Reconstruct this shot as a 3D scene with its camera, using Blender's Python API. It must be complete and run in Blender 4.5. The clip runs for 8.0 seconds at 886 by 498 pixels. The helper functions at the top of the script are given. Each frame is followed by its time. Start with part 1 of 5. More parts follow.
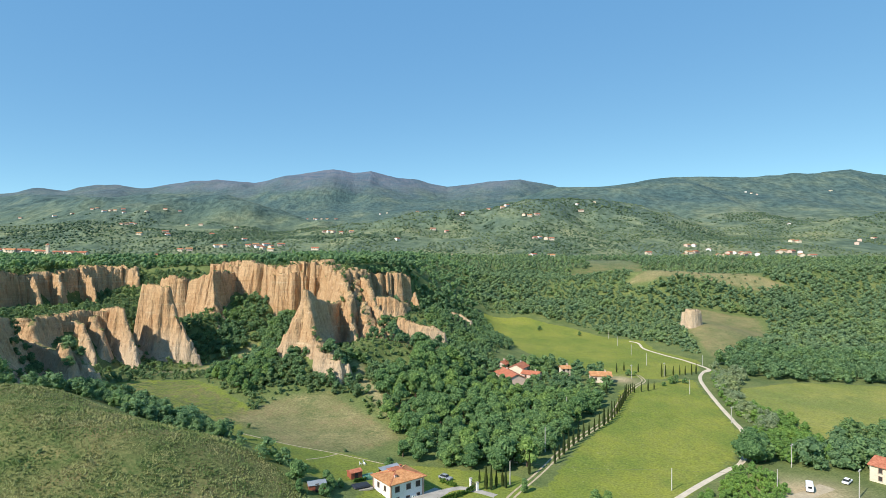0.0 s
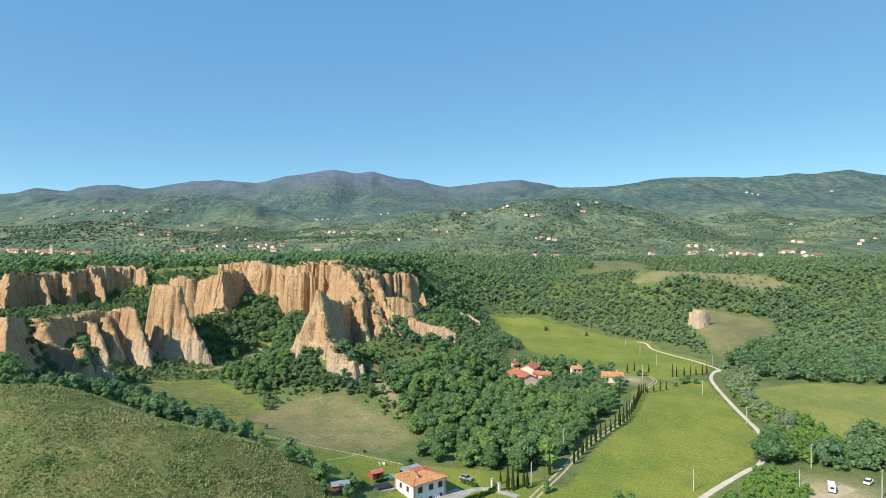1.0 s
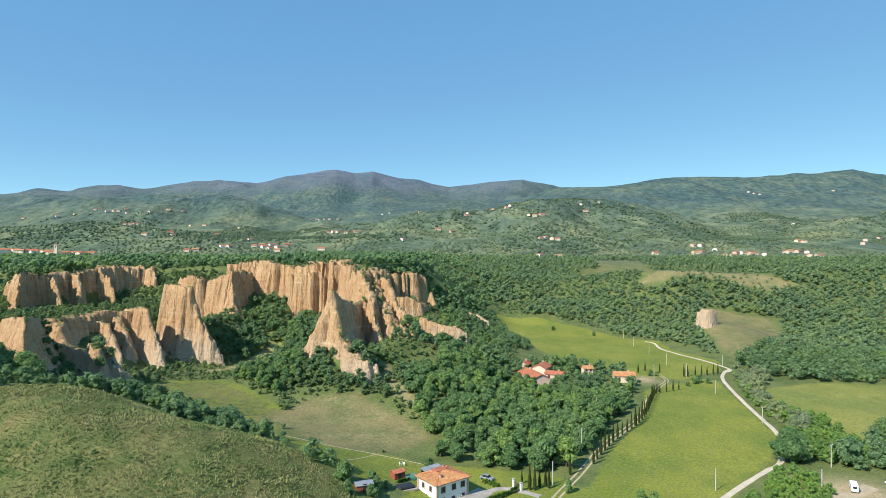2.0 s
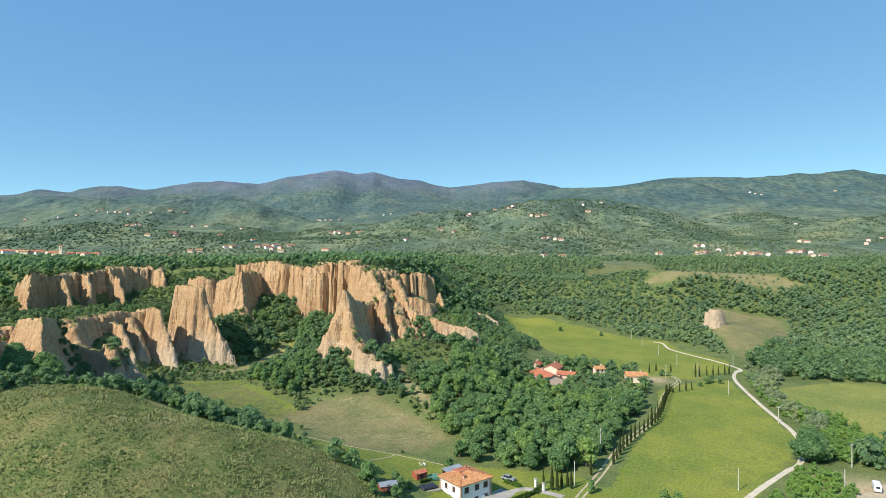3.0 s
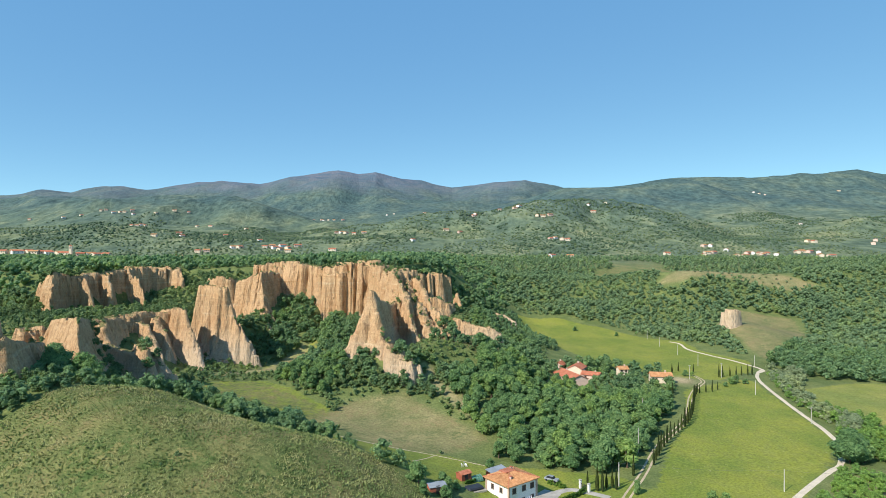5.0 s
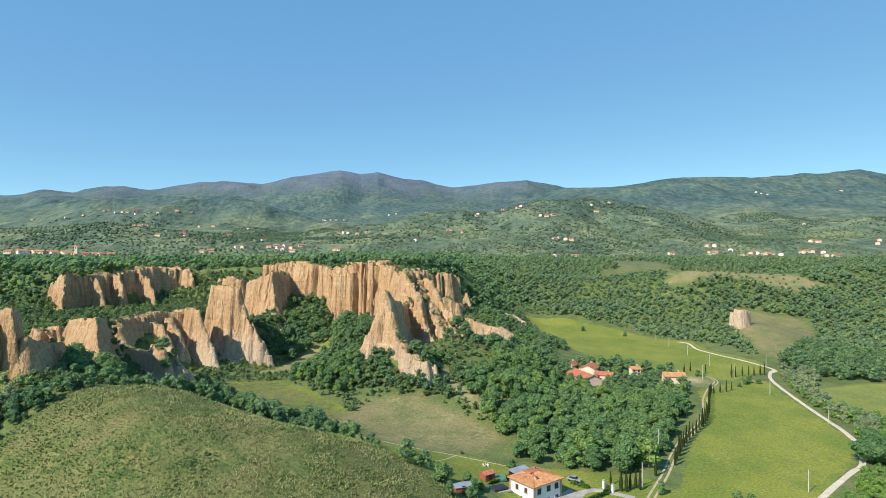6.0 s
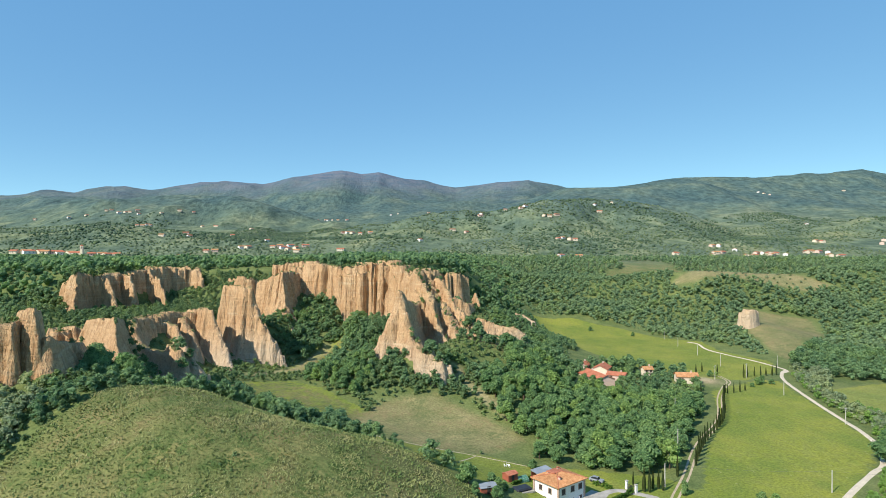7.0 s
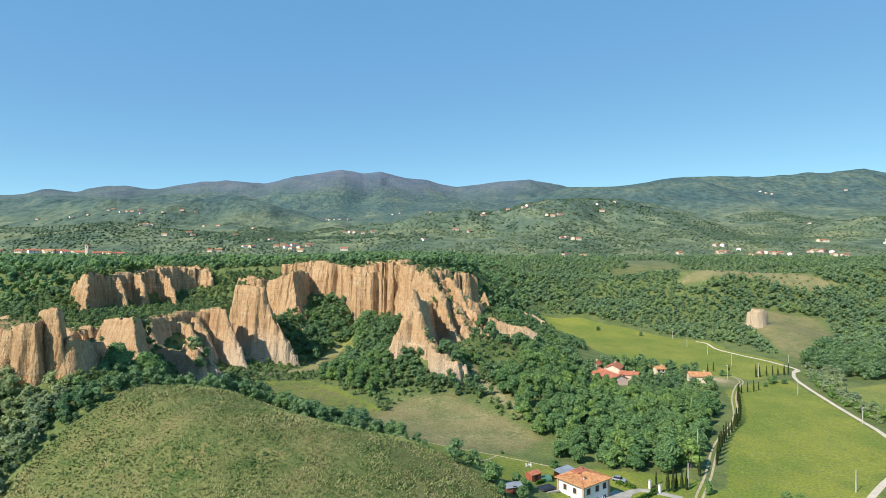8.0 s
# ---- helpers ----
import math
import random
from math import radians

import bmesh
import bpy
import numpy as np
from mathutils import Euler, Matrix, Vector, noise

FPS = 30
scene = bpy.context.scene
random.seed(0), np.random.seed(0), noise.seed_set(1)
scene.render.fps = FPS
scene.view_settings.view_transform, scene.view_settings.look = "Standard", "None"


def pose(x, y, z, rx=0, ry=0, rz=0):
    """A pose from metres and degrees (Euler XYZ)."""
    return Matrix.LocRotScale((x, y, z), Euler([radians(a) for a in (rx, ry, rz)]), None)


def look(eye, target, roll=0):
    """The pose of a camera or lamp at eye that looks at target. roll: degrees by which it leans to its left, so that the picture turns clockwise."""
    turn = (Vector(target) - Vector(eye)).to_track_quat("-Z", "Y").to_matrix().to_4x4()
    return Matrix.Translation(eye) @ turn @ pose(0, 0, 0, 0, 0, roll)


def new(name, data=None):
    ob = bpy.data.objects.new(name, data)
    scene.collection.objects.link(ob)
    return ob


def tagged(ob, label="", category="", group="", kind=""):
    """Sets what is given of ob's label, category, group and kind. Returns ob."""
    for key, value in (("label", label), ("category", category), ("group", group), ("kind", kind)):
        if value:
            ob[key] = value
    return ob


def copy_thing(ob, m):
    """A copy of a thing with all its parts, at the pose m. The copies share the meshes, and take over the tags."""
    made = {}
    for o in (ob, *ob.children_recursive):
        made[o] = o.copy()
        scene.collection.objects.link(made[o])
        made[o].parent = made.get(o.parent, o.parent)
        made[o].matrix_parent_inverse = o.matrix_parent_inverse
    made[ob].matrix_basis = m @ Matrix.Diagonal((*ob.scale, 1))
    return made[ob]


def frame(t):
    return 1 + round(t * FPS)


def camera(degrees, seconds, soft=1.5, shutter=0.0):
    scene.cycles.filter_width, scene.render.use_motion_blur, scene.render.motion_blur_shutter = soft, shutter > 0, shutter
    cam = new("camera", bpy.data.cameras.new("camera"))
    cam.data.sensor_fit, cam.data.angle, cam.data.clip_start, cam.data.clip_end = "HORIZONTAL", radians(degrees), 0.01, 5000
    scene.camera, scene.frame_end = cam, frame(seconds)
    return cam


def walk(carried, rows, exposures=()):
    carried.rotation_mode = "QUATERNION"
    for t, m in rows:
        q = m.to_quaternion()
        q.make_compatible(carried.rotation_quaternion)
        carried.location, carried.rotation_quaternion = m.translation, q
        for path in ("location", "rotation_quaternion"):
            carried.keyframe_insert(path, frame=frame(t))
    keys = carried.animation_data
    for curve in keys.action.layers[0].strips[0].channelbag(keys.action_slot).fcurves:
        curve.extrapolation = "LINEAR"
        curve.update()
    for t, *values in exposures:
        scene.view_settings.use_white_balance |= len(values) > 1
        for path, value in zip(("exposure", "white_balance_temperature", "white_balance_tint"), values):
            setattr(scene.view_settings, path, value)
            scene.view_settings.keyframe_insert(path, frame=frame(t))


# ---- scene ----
cam = camera(73.9, 8.0, 0.65)
PATH = [
    (0, (-0.008, -0.288, 66.064), (-0.01, 1.712, 66.065), 0.2),
    (0.5, (-3.093, -0.212, 66.055), (-3.094, 1.788, 66.057), 0.2),
    (1, (-6.172, -0.108, 66.03), (-6.173, 1.892, 66.032), 0.2),
    (1.5, (-9.213, 0.01, 65.989), (-9.214, 2.01, 65.99), 0.2),
    (3, (-18.292, 0.296, 65.731), (-18.294, 2.296, 65.735), 0.1),
    (3.5, (-21.333, 0.411, 65.721), (-21.335, 2.411, 65.725), 0.1),
    (4, (-24.394, 0.523, 65.722), (-24.397, 2.523, 65.726), 0.1),
    (4.5, (-27.505, 0.677, 65.744), (-27.508, 2.677, 65.748), 0.1),
    (6, (-37.041, 1.038, 65.695), (-37.047, 3.038, 65.699), 0.1),
    (6.5, (-40.131, 1.122, 65.702), (-40.138, 3.122, 65.706), 0.1),
    (7, (-43.231, 1.193, 65.721), (-43.239, 3.193, 65.725), 0.1),
    (7.5, (-46.429, 1.241, 65.722), (-46.437, 3.241, 65.725), 0.0),
    (8, (-49.663, 1.367, 65.73), (-49.672, 3.367, 65.732), 0.1),
]
walk(cam, [(t, look(eye, target, roll)) for t, eye, target, roll in PATH])

# ---- daylight ----
SUN_AZ, SUN_EL = 227.0, 41.0   # compass bearing with +y as north; the sun stands behind the viewer's left shoulder
world = bpy.data.worlds.new("sky")
scene.world = world
world.use_nodes = True
wn = world.node_tree
wn.nodes.clear()
sky = wn.nodes.new("ShaderNodeTexSky")
sky.sky_type = "NISHITA"
sky.sun_disc = False
sky.sun_elevation, sky.sun_rotation = radians(SUN_EL), radians(SUN_AZ)
sky.altitude, sky.air_density, sky.dust_density, sky.ozone_density = 0, 0.32, 0.0, 0.8
bg = wn.nodes.new("ShaderNodeBackground")
bg.inputs["Strength"].default_value = 0.135
wout = wn.nodes.new("ShaderNodeOutputWorld")
tint = wn.nodes.new("ShaderNodeMix")      # thicker summer air: the sky's own gradient, softened by an even blue
tint.data_type, tint.blend_type = "RGBA", "MULTIPLY"
tint.inputs[0].default_value, tint.inputs[7].default_value = 1.0, (0.50, 0.52, 0.28, 1)
air = wn.nodes.new("ShaderNodeMix")
air.data_type, air.blend_type = "RGBA", "ADD"
air.inputs[0].default_value, air.inputs[7].default_value = 1.0, (0.28, 0.87, 1.92, 1)
wn.links.new(sky.outputs[0], tint.inputs[6])
wn.links.new(tint.outputs[2], air.inputs[6])
wn.links.new(air.outputs[2], bg.inputs[0])
wn.links.new(bg.outputs[0], wout.inputs[0])
sun_data = bpy.data.lights.new("sun", "SUN")
sun_data.energy, sun_data.angle, sun_data.color = 3.0, radians(0.55), (1.0, 0.92, 0.81)
sun = new("sun", sun_data)
to_sun = Vector((math.sin(radians(SUN_AZ)) * math.cos(radians(SUN_EL)), math.cos(radians(SUN_AZ)) * math.cos(radians(SUN_EL)), math.sin(radians(SUN_EL))))
sun.matrix_world = look(to_sun * 300, (0, 0, 0))
scene.view_settings.exposure = 1.1

# ---- materials ----
class Nodes:
    """Short hand for a node material."""

    def __init__(self, name, rough=0.9, metal=0.0):
        self.mat = bpy.data.materials.new(name)
        self.mat.use_nodes = True
        self.tree = self.mat.node_tree
        self.bsdf = self.tree.nodes["Principled BSDF"]
        self.bsdf.inputs["Roughness"].default_value = rough
        self.bsdf.inputs["Metallic"].default_value = metal
        self.bsdf.inputs["Specular IOR Level"].default_value = 0.25

    def add(self, kind, **values):
        node = self.tree.nodes.new(kind)
        for key, value in values.items():
            node.inputs[key].default_value = value
        return node

    def link(self, a, b):
        self.tree.links.new(a, b)

    def coords(self, scale=(1, 1, 1)):
        geo = self.add("ShaderNodeNewGeometry")
        mapping = self.add("ShaderNodeMapping")
        mapping.inputs["Scale"].default_value = scale
        self.link(geo.outputs["Position"], mapping.inputs["Vector"])
        return mapping.outputs[0]

    def noise(self, scale, detail=4.0, stretch=(1, 1, 1), rough=0.55):
        node = self.add("ShaderNodeTexNoise", Scale=scale, Detail=detail, Roughness=rough)
        self.link(self.coords(stretch), node.inputs["Vector"])
        return node.outputs["Fac"]

    def ramp(self, value, stops):
        node = self.add("ShaderNodeValToRGB")
        el = node.color_ramp.elements
        while len(el) < len(stops):
            el.new(0.5)
        for e, (at, colour) in zip(el, stops):
            e.position, e.color = at, (*colour, 1) if len(colour) == 3 else colour
        self.link(value, node.inputs[0])
        return node.outputs[0]

    def mix(self, fac, a, b, how="MIX"):
        node = self.tree.nodes.new("ShaderNodeMix")
        node.data_type, node.blend_type = "RGBA", how
        for value, slot in ((fac, 0), (a, 6), (b, 7)):
            if isinstance(value, (int, float)):
                node.inputs[slot].default_value = value
            elif isinstance(value, tuple):
                node.inputs[slot].default_value = (*value, 1)
            else:
                self.link(value, node.inputs[slot])
        return node.outputs[2]

    def math(self, how, a, b=0.0):
        node = self.tree.nodes.new("ShaderNodeMath")
        node.operation = how
        for k, value in enumerate((a, b)):
            if isinstance(value, (int, float)):
                node.inputs[k].default_value = value
            else:
                self.link(value, node.inputs[k])
        return node.outputs[0]

    def bump(self, height, distance, strength=1.0):
        node = self.add("ShaderNodeBump", Strength=strength, Distance=distance)
        self.link(height, node.inputs["Height"])
        self.link(node.outputs[0], self.bsdf.inputs["Normal"])

    def done(self, colour):
        if isinstance(colour, tuple):
            self.bsdf.inputs["Base Color"].default_value = (*colour, 1)
        else:
            self.link(colour, self.bsdf.inputs["Base Color"])
        return self.mat


def plain(name, colour, rough=0.8, grain=6.0, amount=0.18, metal=0.0):
    """A painted or cast surface with stains at two scales."""
    n = Nodes(name, rough, metal)
    dark, light = tuple(c * (1 - amount) for c in colour), tuple(min(1, c * (1 + amount)) for c in colour)
    base = n.ramp(n.noise(0.5, 3), ((0.3, dark), (0.7, light)))
    fine = n.ramp(n.noise(grain, 4), ((0.3, (0.86, 0.86, 0.86)), (0.7, (1, 1, 1))))
    n.bump(n.noise(grain * 2, 3), 0.01)
    return n.done(n.mix(1.0, base, fine, "MULTIPLY"))


def earth_material():
    n = Nodes("ochre_earth", 0.95)
    geo = n.add("ShaderNodeNewGeometry")
    sep = n.add("ShaderNodeSeparateXYZ")
    n.link(geo.outputs["Normal"], sep.inputs[0])
    pos = n.add("ShaderNodeSeparateXYZ")
    n.link(geo.outputs["Position"], pos.inputs[0])
    strata = n.noise(0.42, 5, (0.09, 0.09, 1.0), 0.6)
    base = n.ramp(strata, ((0.28, (0.49, 0.315, 0.160)), (0.45, (0.60, 0.415, 0.238)), (0.56, (0.55, 0.362, 0.198)), (0.70, (0.64, 0.485, 0.305))))
    blotch = n.ramp(n.noise(0.06, 4), ((0.35, (0.86, 0.80, 0.74)), (0.65, (1.0, 1.0, 1.0))))
    base = n.mix(1.0, base, blotch, "MULTIPLY")
    streak = n.ramp(n.noise(0.5, 5, (1, 1, 0.12), 0.6), ((0.36, (0.56, 0.48, 0.43)), (0.48, (1, 1, 1))))
    base = n.mix(0.5, base, streak, "MULTIPLY")
    rill = n.ramp(n.noise(1.7, 6, (1, 1, 0.16), 0.65), ((0.38, (0.60, 0.55, 0.52)), (0.50, (1.0, 1.0, 1.0)), (0.66, (1.10, 1.09, 1.07))))
    base = n.mix(0.4, base, rill, "MULTIPLY")
    # paler, greyer silt in the lower beds
    low = n.add("ShaderNodeMapRange")
    for key, value in (("From Min", 34.0), ("From Max", 20.0)):
        low.inputs[key].default_value = value
    n.link(n.math("ADD", pos.outputs[2], n.math("MULTIPLY", n.noise(0.12, 3), 14.0)), low.inputs["Value"])
    grey = n.mix(n.math("MULTIPLY", low.outputs[0], 0.6), base, (0.58, 0.50, 0.38))
    # dry grass where the form is flat
    flat = n.add("ShaderNodeMapRange")
    for key, value in (("From Min", 0.80), ("From Max", 0.98)):
        flat.inputs[key].default_value = value
    n.link(n.math("ADD", sep.outputs[2], n.math("MULTIPLY", n.math("SUBTRACT", n.noise(0.5, 4), 0.5), 0.5)), flat.inputs["Value"])
    grass = n.ramp(n.noise(0.8, 4), ((0.3, (0.10, 0.12, 0.035)), (0.7, (0.27, 0.24, 0.10))))
    crust = n.ramp(n.noise(2.2, 6, (1, 1, 0.4), 0.7), ((0.34, (0.70, 0.66, 0.62)), (0.48, (1, 1, 1)), (0.68, (1.12, 1.12, 1.12))))
    grey = n.mix(0.75, grey, crust, "MULTIPLY")
    n.bump(n.math("ADD", n.noise(0.8, 8, (1, 1, 0.4), 0.68), n.math("ADD", n.math("MULTIPLY", n.noise(0.7, 4, (0.25, 0.25, 2.2)), 0.3), n.math("MULTIPLY", n.noise(1.3, 5, (1, 1, 0.14)), 0.9))), 1.3)
    return n.done(n.mix(flat.outputs[0], grey, grass))


def ground_material():
    """Cover by plant type: red meadow, green dry grass, blue ploughed or bare earth; alpha far land tinted with haze.
    """
    n = Nodes("land_cover", 0.95)
    attr = n.add("ShaderNodeVertexColor")
    attr.layer_name = "cover"
    sep = n.add("ShaderNodeSeparateColor")
    n.link(attr.outputs["Color"], sep.inputs[0])
    big, mid, fine = n.noise(0.02, 4), n.noise(0.11, 5), n.noise(1.3, 5)
    scrub = n.ramp(mid, ((0.3, (0.092, 0.132, 0.042)), (0.7, (0.172, 0.205, 0.072))))
    meadow = n.mix(n.math("MULTIPLY", n.ramp(big, ((0.35, (0, 0, 0)), (0.65, (1, 1, 1)))), 1.0), (0.168, 0.218, 0.030), (0.275, 0.284, 0.048))
    meadow = n.mix(n.ramp(mid, ((0.45, (0, 0, 0)), (0.75, (0.6, 0.6, 0.6)))), meadow, (0.25, 0.285, 0.052))
    tuft = n.ramp(n.noise(0.42, 5, (1, 0.6, 1)), ((0.40, (0, 0, 0)), (0.62, (0.75, 0.75, 0.75))))
    meadow = n.mix(n.math("MULTIPLY", tuft, 0.6), meadow, n.mix(big, (0.100, 0.160, 0.034), (0.27, 0.25, 0.085)))
    blot = n.ramp(n.noise(0.055, 6, (1, 0.6, 1), 0.62), ((0.46, (0, 0, 0)), (0.62, (0.65, 0.65, 0.65))))
    meadow = n.mix(blot, meadow, (0.130, 0.190, 0.034))
    flower = n.ramp(n.noise(0.8, 4, (1, 0.5, 1)), ((0.66, (0, 0, 0)), (0.74, (0.5, 0.5, 0.5))))
    meadow = n.mix(flower, meadow, (0.40, 0.38, 0.20))
    dry = n.ramp(mid, ((0.25, (0.115, 0.145, 0.046)), (0.5, (0.165, 0.180, 0.064)), (0.75, (0.262, 0.225, 0.092))))
    dry = n.mix(n.ramp(n.noise(0.5, 6, (1, 1, 1), 0.65), ((0.42, (0, 0, 0)), (0.56, (0.95, 0.95, 0.95)))), dry, n.mix(n.ramp(n.noise(0.07, 4), ((0.4, (0, 0, 0)), (0.6, (1, 1, 1)))), (0.066, 0.112, 0.028), (0.205, 0.172, 0.076)))
    bare = n.ramp(mid, ((0.3, (0.40, 0.31, 0.19)), (0.7, (0.52, 0.42, 0.27))))
    wild = n.math("MULTIPLY", n.math("SUBTRACT", n.noise(0.35, 4), 0.5), 0.9)

    def sharp(channel):
        node = n.add("ShaderNodeMapRange")
        node.inputs["From Min"].default_value, node.inputs["From Max"].default_value = 0.4, 0.6
        n.link(n.math("ADD", channel, wild), node.inputs["Value"])
        return node.outputs[0]

    colour = n.mix(sharp(sep.outputs[0]), scrub, meadow)
    colour = n.mix(sharp(sep.outputs[1]), colour, dry)
    colour = n.mix(n.math("MULTIPLY", sep.outputs[2], n.math("ADD", n.noise(0.16, 4), 0.45)), colour, bare)
    grain = n.ramp(fine, ((0.28, (0.52, 0.55, 0.45)), (0.68, (1.15, 1.13, 1.08))))
    colour = n.mix(0.9, colour, grain, "MULTIPLY")
    # far off: olive groves and fields; mountain woods with haze blue in their colours
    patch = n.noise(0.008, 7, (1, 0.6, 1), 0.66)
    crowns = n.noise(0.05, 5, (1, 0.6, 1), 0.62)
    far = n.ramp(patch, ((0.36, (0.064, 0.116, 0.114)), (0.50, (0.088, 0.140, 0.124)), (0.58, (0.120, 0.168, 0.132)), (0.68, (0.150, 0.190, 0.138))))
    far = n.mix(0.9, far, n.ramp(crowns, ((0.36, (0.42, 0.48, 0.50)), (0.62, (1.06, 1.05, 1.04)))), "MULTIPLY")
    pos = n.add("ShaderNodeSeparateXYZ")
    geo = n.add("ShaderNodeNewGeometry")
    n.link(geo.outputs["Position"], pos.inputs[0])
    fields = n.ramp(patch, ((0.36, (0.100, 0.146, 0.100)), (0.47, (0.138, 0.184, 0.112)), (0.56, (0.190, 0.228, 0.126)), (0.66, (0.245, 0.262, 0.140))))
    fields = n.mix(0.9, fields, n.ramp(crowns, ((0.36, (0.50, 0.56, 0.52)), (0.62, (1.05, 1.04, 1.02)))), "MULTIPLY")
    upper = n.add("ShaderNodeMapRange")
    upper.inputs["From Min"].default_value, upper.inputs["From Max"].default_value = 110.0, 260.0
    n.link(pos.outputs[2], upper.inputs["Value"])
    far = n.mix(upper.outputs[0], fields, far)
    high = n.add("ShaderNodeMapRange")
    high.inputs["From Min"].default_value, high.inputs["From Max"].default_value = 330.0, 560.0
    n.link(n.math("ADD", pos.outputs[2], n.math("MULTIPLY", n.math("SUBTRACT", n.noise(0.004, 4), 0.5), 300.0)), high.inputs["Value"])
    # distance haze put into the colour of the high ridges
    haze_blue = n.ramp(n.noise(0.012, 5), ((0.35, (0.080, 0.122, 0.165)), (0.6, (0.135, 0.152, 0.185))))
    east = n.add("ShaderNodeMapRange")      # the eastern ridge is wooded to the top, without the ridge haze
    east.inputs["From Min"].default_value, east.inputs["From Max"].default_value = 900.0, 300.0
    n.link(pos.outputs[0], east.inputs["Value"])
    far = n.mix(n.math("MULTIPLY", high.outputs[0], east.outputs[0]), far, haze_blue)
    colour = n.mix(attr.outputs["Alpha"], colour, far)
    n.bump(n.math("ADD", n.math("MULTIPLY", fine, 0.3), n.math("MULTIPLY", n.math("MULTIPLY", crowns, attr.outputs["Alpha"]), 14.0)), 0.7)
    return n.done(colour)


def leaf_material(name, dark, light, per_object=True, wood=None):
    n = Nodes(name, 0.75)
    geo = n.add("ShaderNodeNewGeometry")
    info = n.add("ShaderNodeObjectInfo")
    colour = n.mix(geo.outputs["Random Per Island"], dark, light)
    if per_object:
        tint = n.ramp(info.outputs["Random"], ((0.0, (0.72, 0.80, 0.78)), (0.5, (1, 1, 1)), (1.0, (1.28, 1.16, 0.86))))
    else:
        tint = n.ramp(n.noise(0.045, 5), ((0.3, (0.74, 0.82, 0.84)), (0.5, (1, 1, 1)), (0.7, (1.28, 1.18, 0.84))))
    colour = n.mix(1.0, colour, tint, "MULTIPLY")
    n.bump(n.noise(1.3, 3), 0.25)
    n.done(colour)
    thin = n.add("ShaderNodeBsdfTranslucent")
    n.link(n.mix(1.0, colour, (1.15, 1.2, 0.95), "MULTIPLY"), thin.inputs["Color"])
    both = n.add("ShaderNodeMixShader")
    both.inputs[0].default_value = 0.42
    out = n.tree.nodes["Material Output"]
    n.link(n.bsdf.outputs[0], both.inputs[1])
    n.link(thin.outputs[0], both.inputs[2])
    n.link(both.outputs[0], out.inputs["Surface"])
    return n.mat


def grass_material():
    """Tall summer grass: green and straw in patches, each blade a little different."""
    n = Nodes("grass_blades", 0.8)
    geo = n.add("ShaderNodeNewGeometry")
    patch = n.ramp(n.noise(0.10, 6, (1, 1, 1), 0.65), ((0.36, (0.105, 0.165, 0.048)), (0.47, (0.185, 0.228, 0.080)), (0.55, (0.245, 0.262, 0.102)), (0.68, (0.325, 0.305, 0.140))))
    blade = n.ramp(geo.outputs["Random Per Island"], ((0.0, (0.85, 0.88, 0.84)), (0.5, (1, 1, 1)), (1.0, (1.14, 1.12, 1.08))))
    return n.done(n.mix(1.0, patch, blade, "MULTIPLY"))


def tile_material(name, colours):
    n = Nodes(name, 0.85)
    base = n.ramp(n.noise(1.6, 5), ((0.25, colours[0]), (0.5, colours[1]), (0.78, colours[2])))
    lichen = n.ramp(n.noise(0.5, 4), ((0.4, (1, 1, 1)), (0.75, (0.72, 0.70, 0.66))))
    n.bump(n.noise(7, 3), 0.03)
    return n.done(n.mix(1.0, base, lichen, "MULTIPLY"))


EARTH_MAT, LAND_MAT = earth_material(), ground_material()
LEAF_OAK = leaf_material("oak_leaves", (0.102, 0.198, 0.079), (0.249, 0.385, 0.156))
LEAF_WOOD = leaf_material("wood_leaves", (0.100, 0.187, 0.090), (0.235, 0.359, 0.166), False)
LEAF_FAR = leaf_material("far_leaves", (0.124, 0.202, 0.104), (0.232, 0.332, 0.165), False)
LEAF_DISTANT = leaf_material("distant_leaves", (0.088, 0.142, 0.090), (0.135, 0.198, 0.116), False)
LEAF_SHRUB = leaf_material("shrub_leaves", (0.098, 0.168, 0.069), (0.228, 0.317, 0.141), False)
LEAF_GROVE = leaf_material("grove_leaves", (0.125, 0.178, 0.104), (0.185, 0.245, 0.140), False)
LEAF_BRIGHT = leaf_material("bright_leaves", (0.130, 0.245, 0.062), (0.260, 0.410, 0.115), False)
LEAF_HERB = leaf_material("herb_leaves", (0.112, 0.158, 0.050), (0.205, 0.262, 0.090), False)
LEAF_OLIVE = leaf_material("olive_leaves", (0.190, 0.255, 0.140), (0.345, 0.410, 0.235), False)
LEAF_CYPRESS = leaf_material("cypress_leaves", (0.044, 0.072, 0.025), (0.094, 0.126, 0.049))
LEAF_HEDGE = leaf_material("hedge_leaves", (0.055, 0.120, 0.021), (0.121, 0.228, 0.042))
GRASS_TUFT = grass_material()
BARK = plain("bark", (0.13, 0.095, 0.065), 0.95, 3)
GRAVEL = plain("pale_gravel", (0.60, 0.52, 0.40), 0.95, 2, 0.12)
DIRT = plain("dirt_track", (0.45, 0.37, 0.25), 0.95, 2, 0.15)
PLASTER = plain("white_plaster", (0.80, 0.79, 0.76), 0.85, 3, 0.04)
PLASTER_WARM = plain("cream_plaster", (0.72, 0.62, 0.48), 0.85, 3, 0.08)
PLASTER_PINK = plain("pink_plaster", (0.66, 0.50, 0.42), 0.85, 3, 0.08)
STONE = plain("quoin_stone", (0.50, 0.36, 0.28), 0.9, 4)
CONCRETE = plain("paving", (0.38, 0.355, 0.31), 0.9, 3)
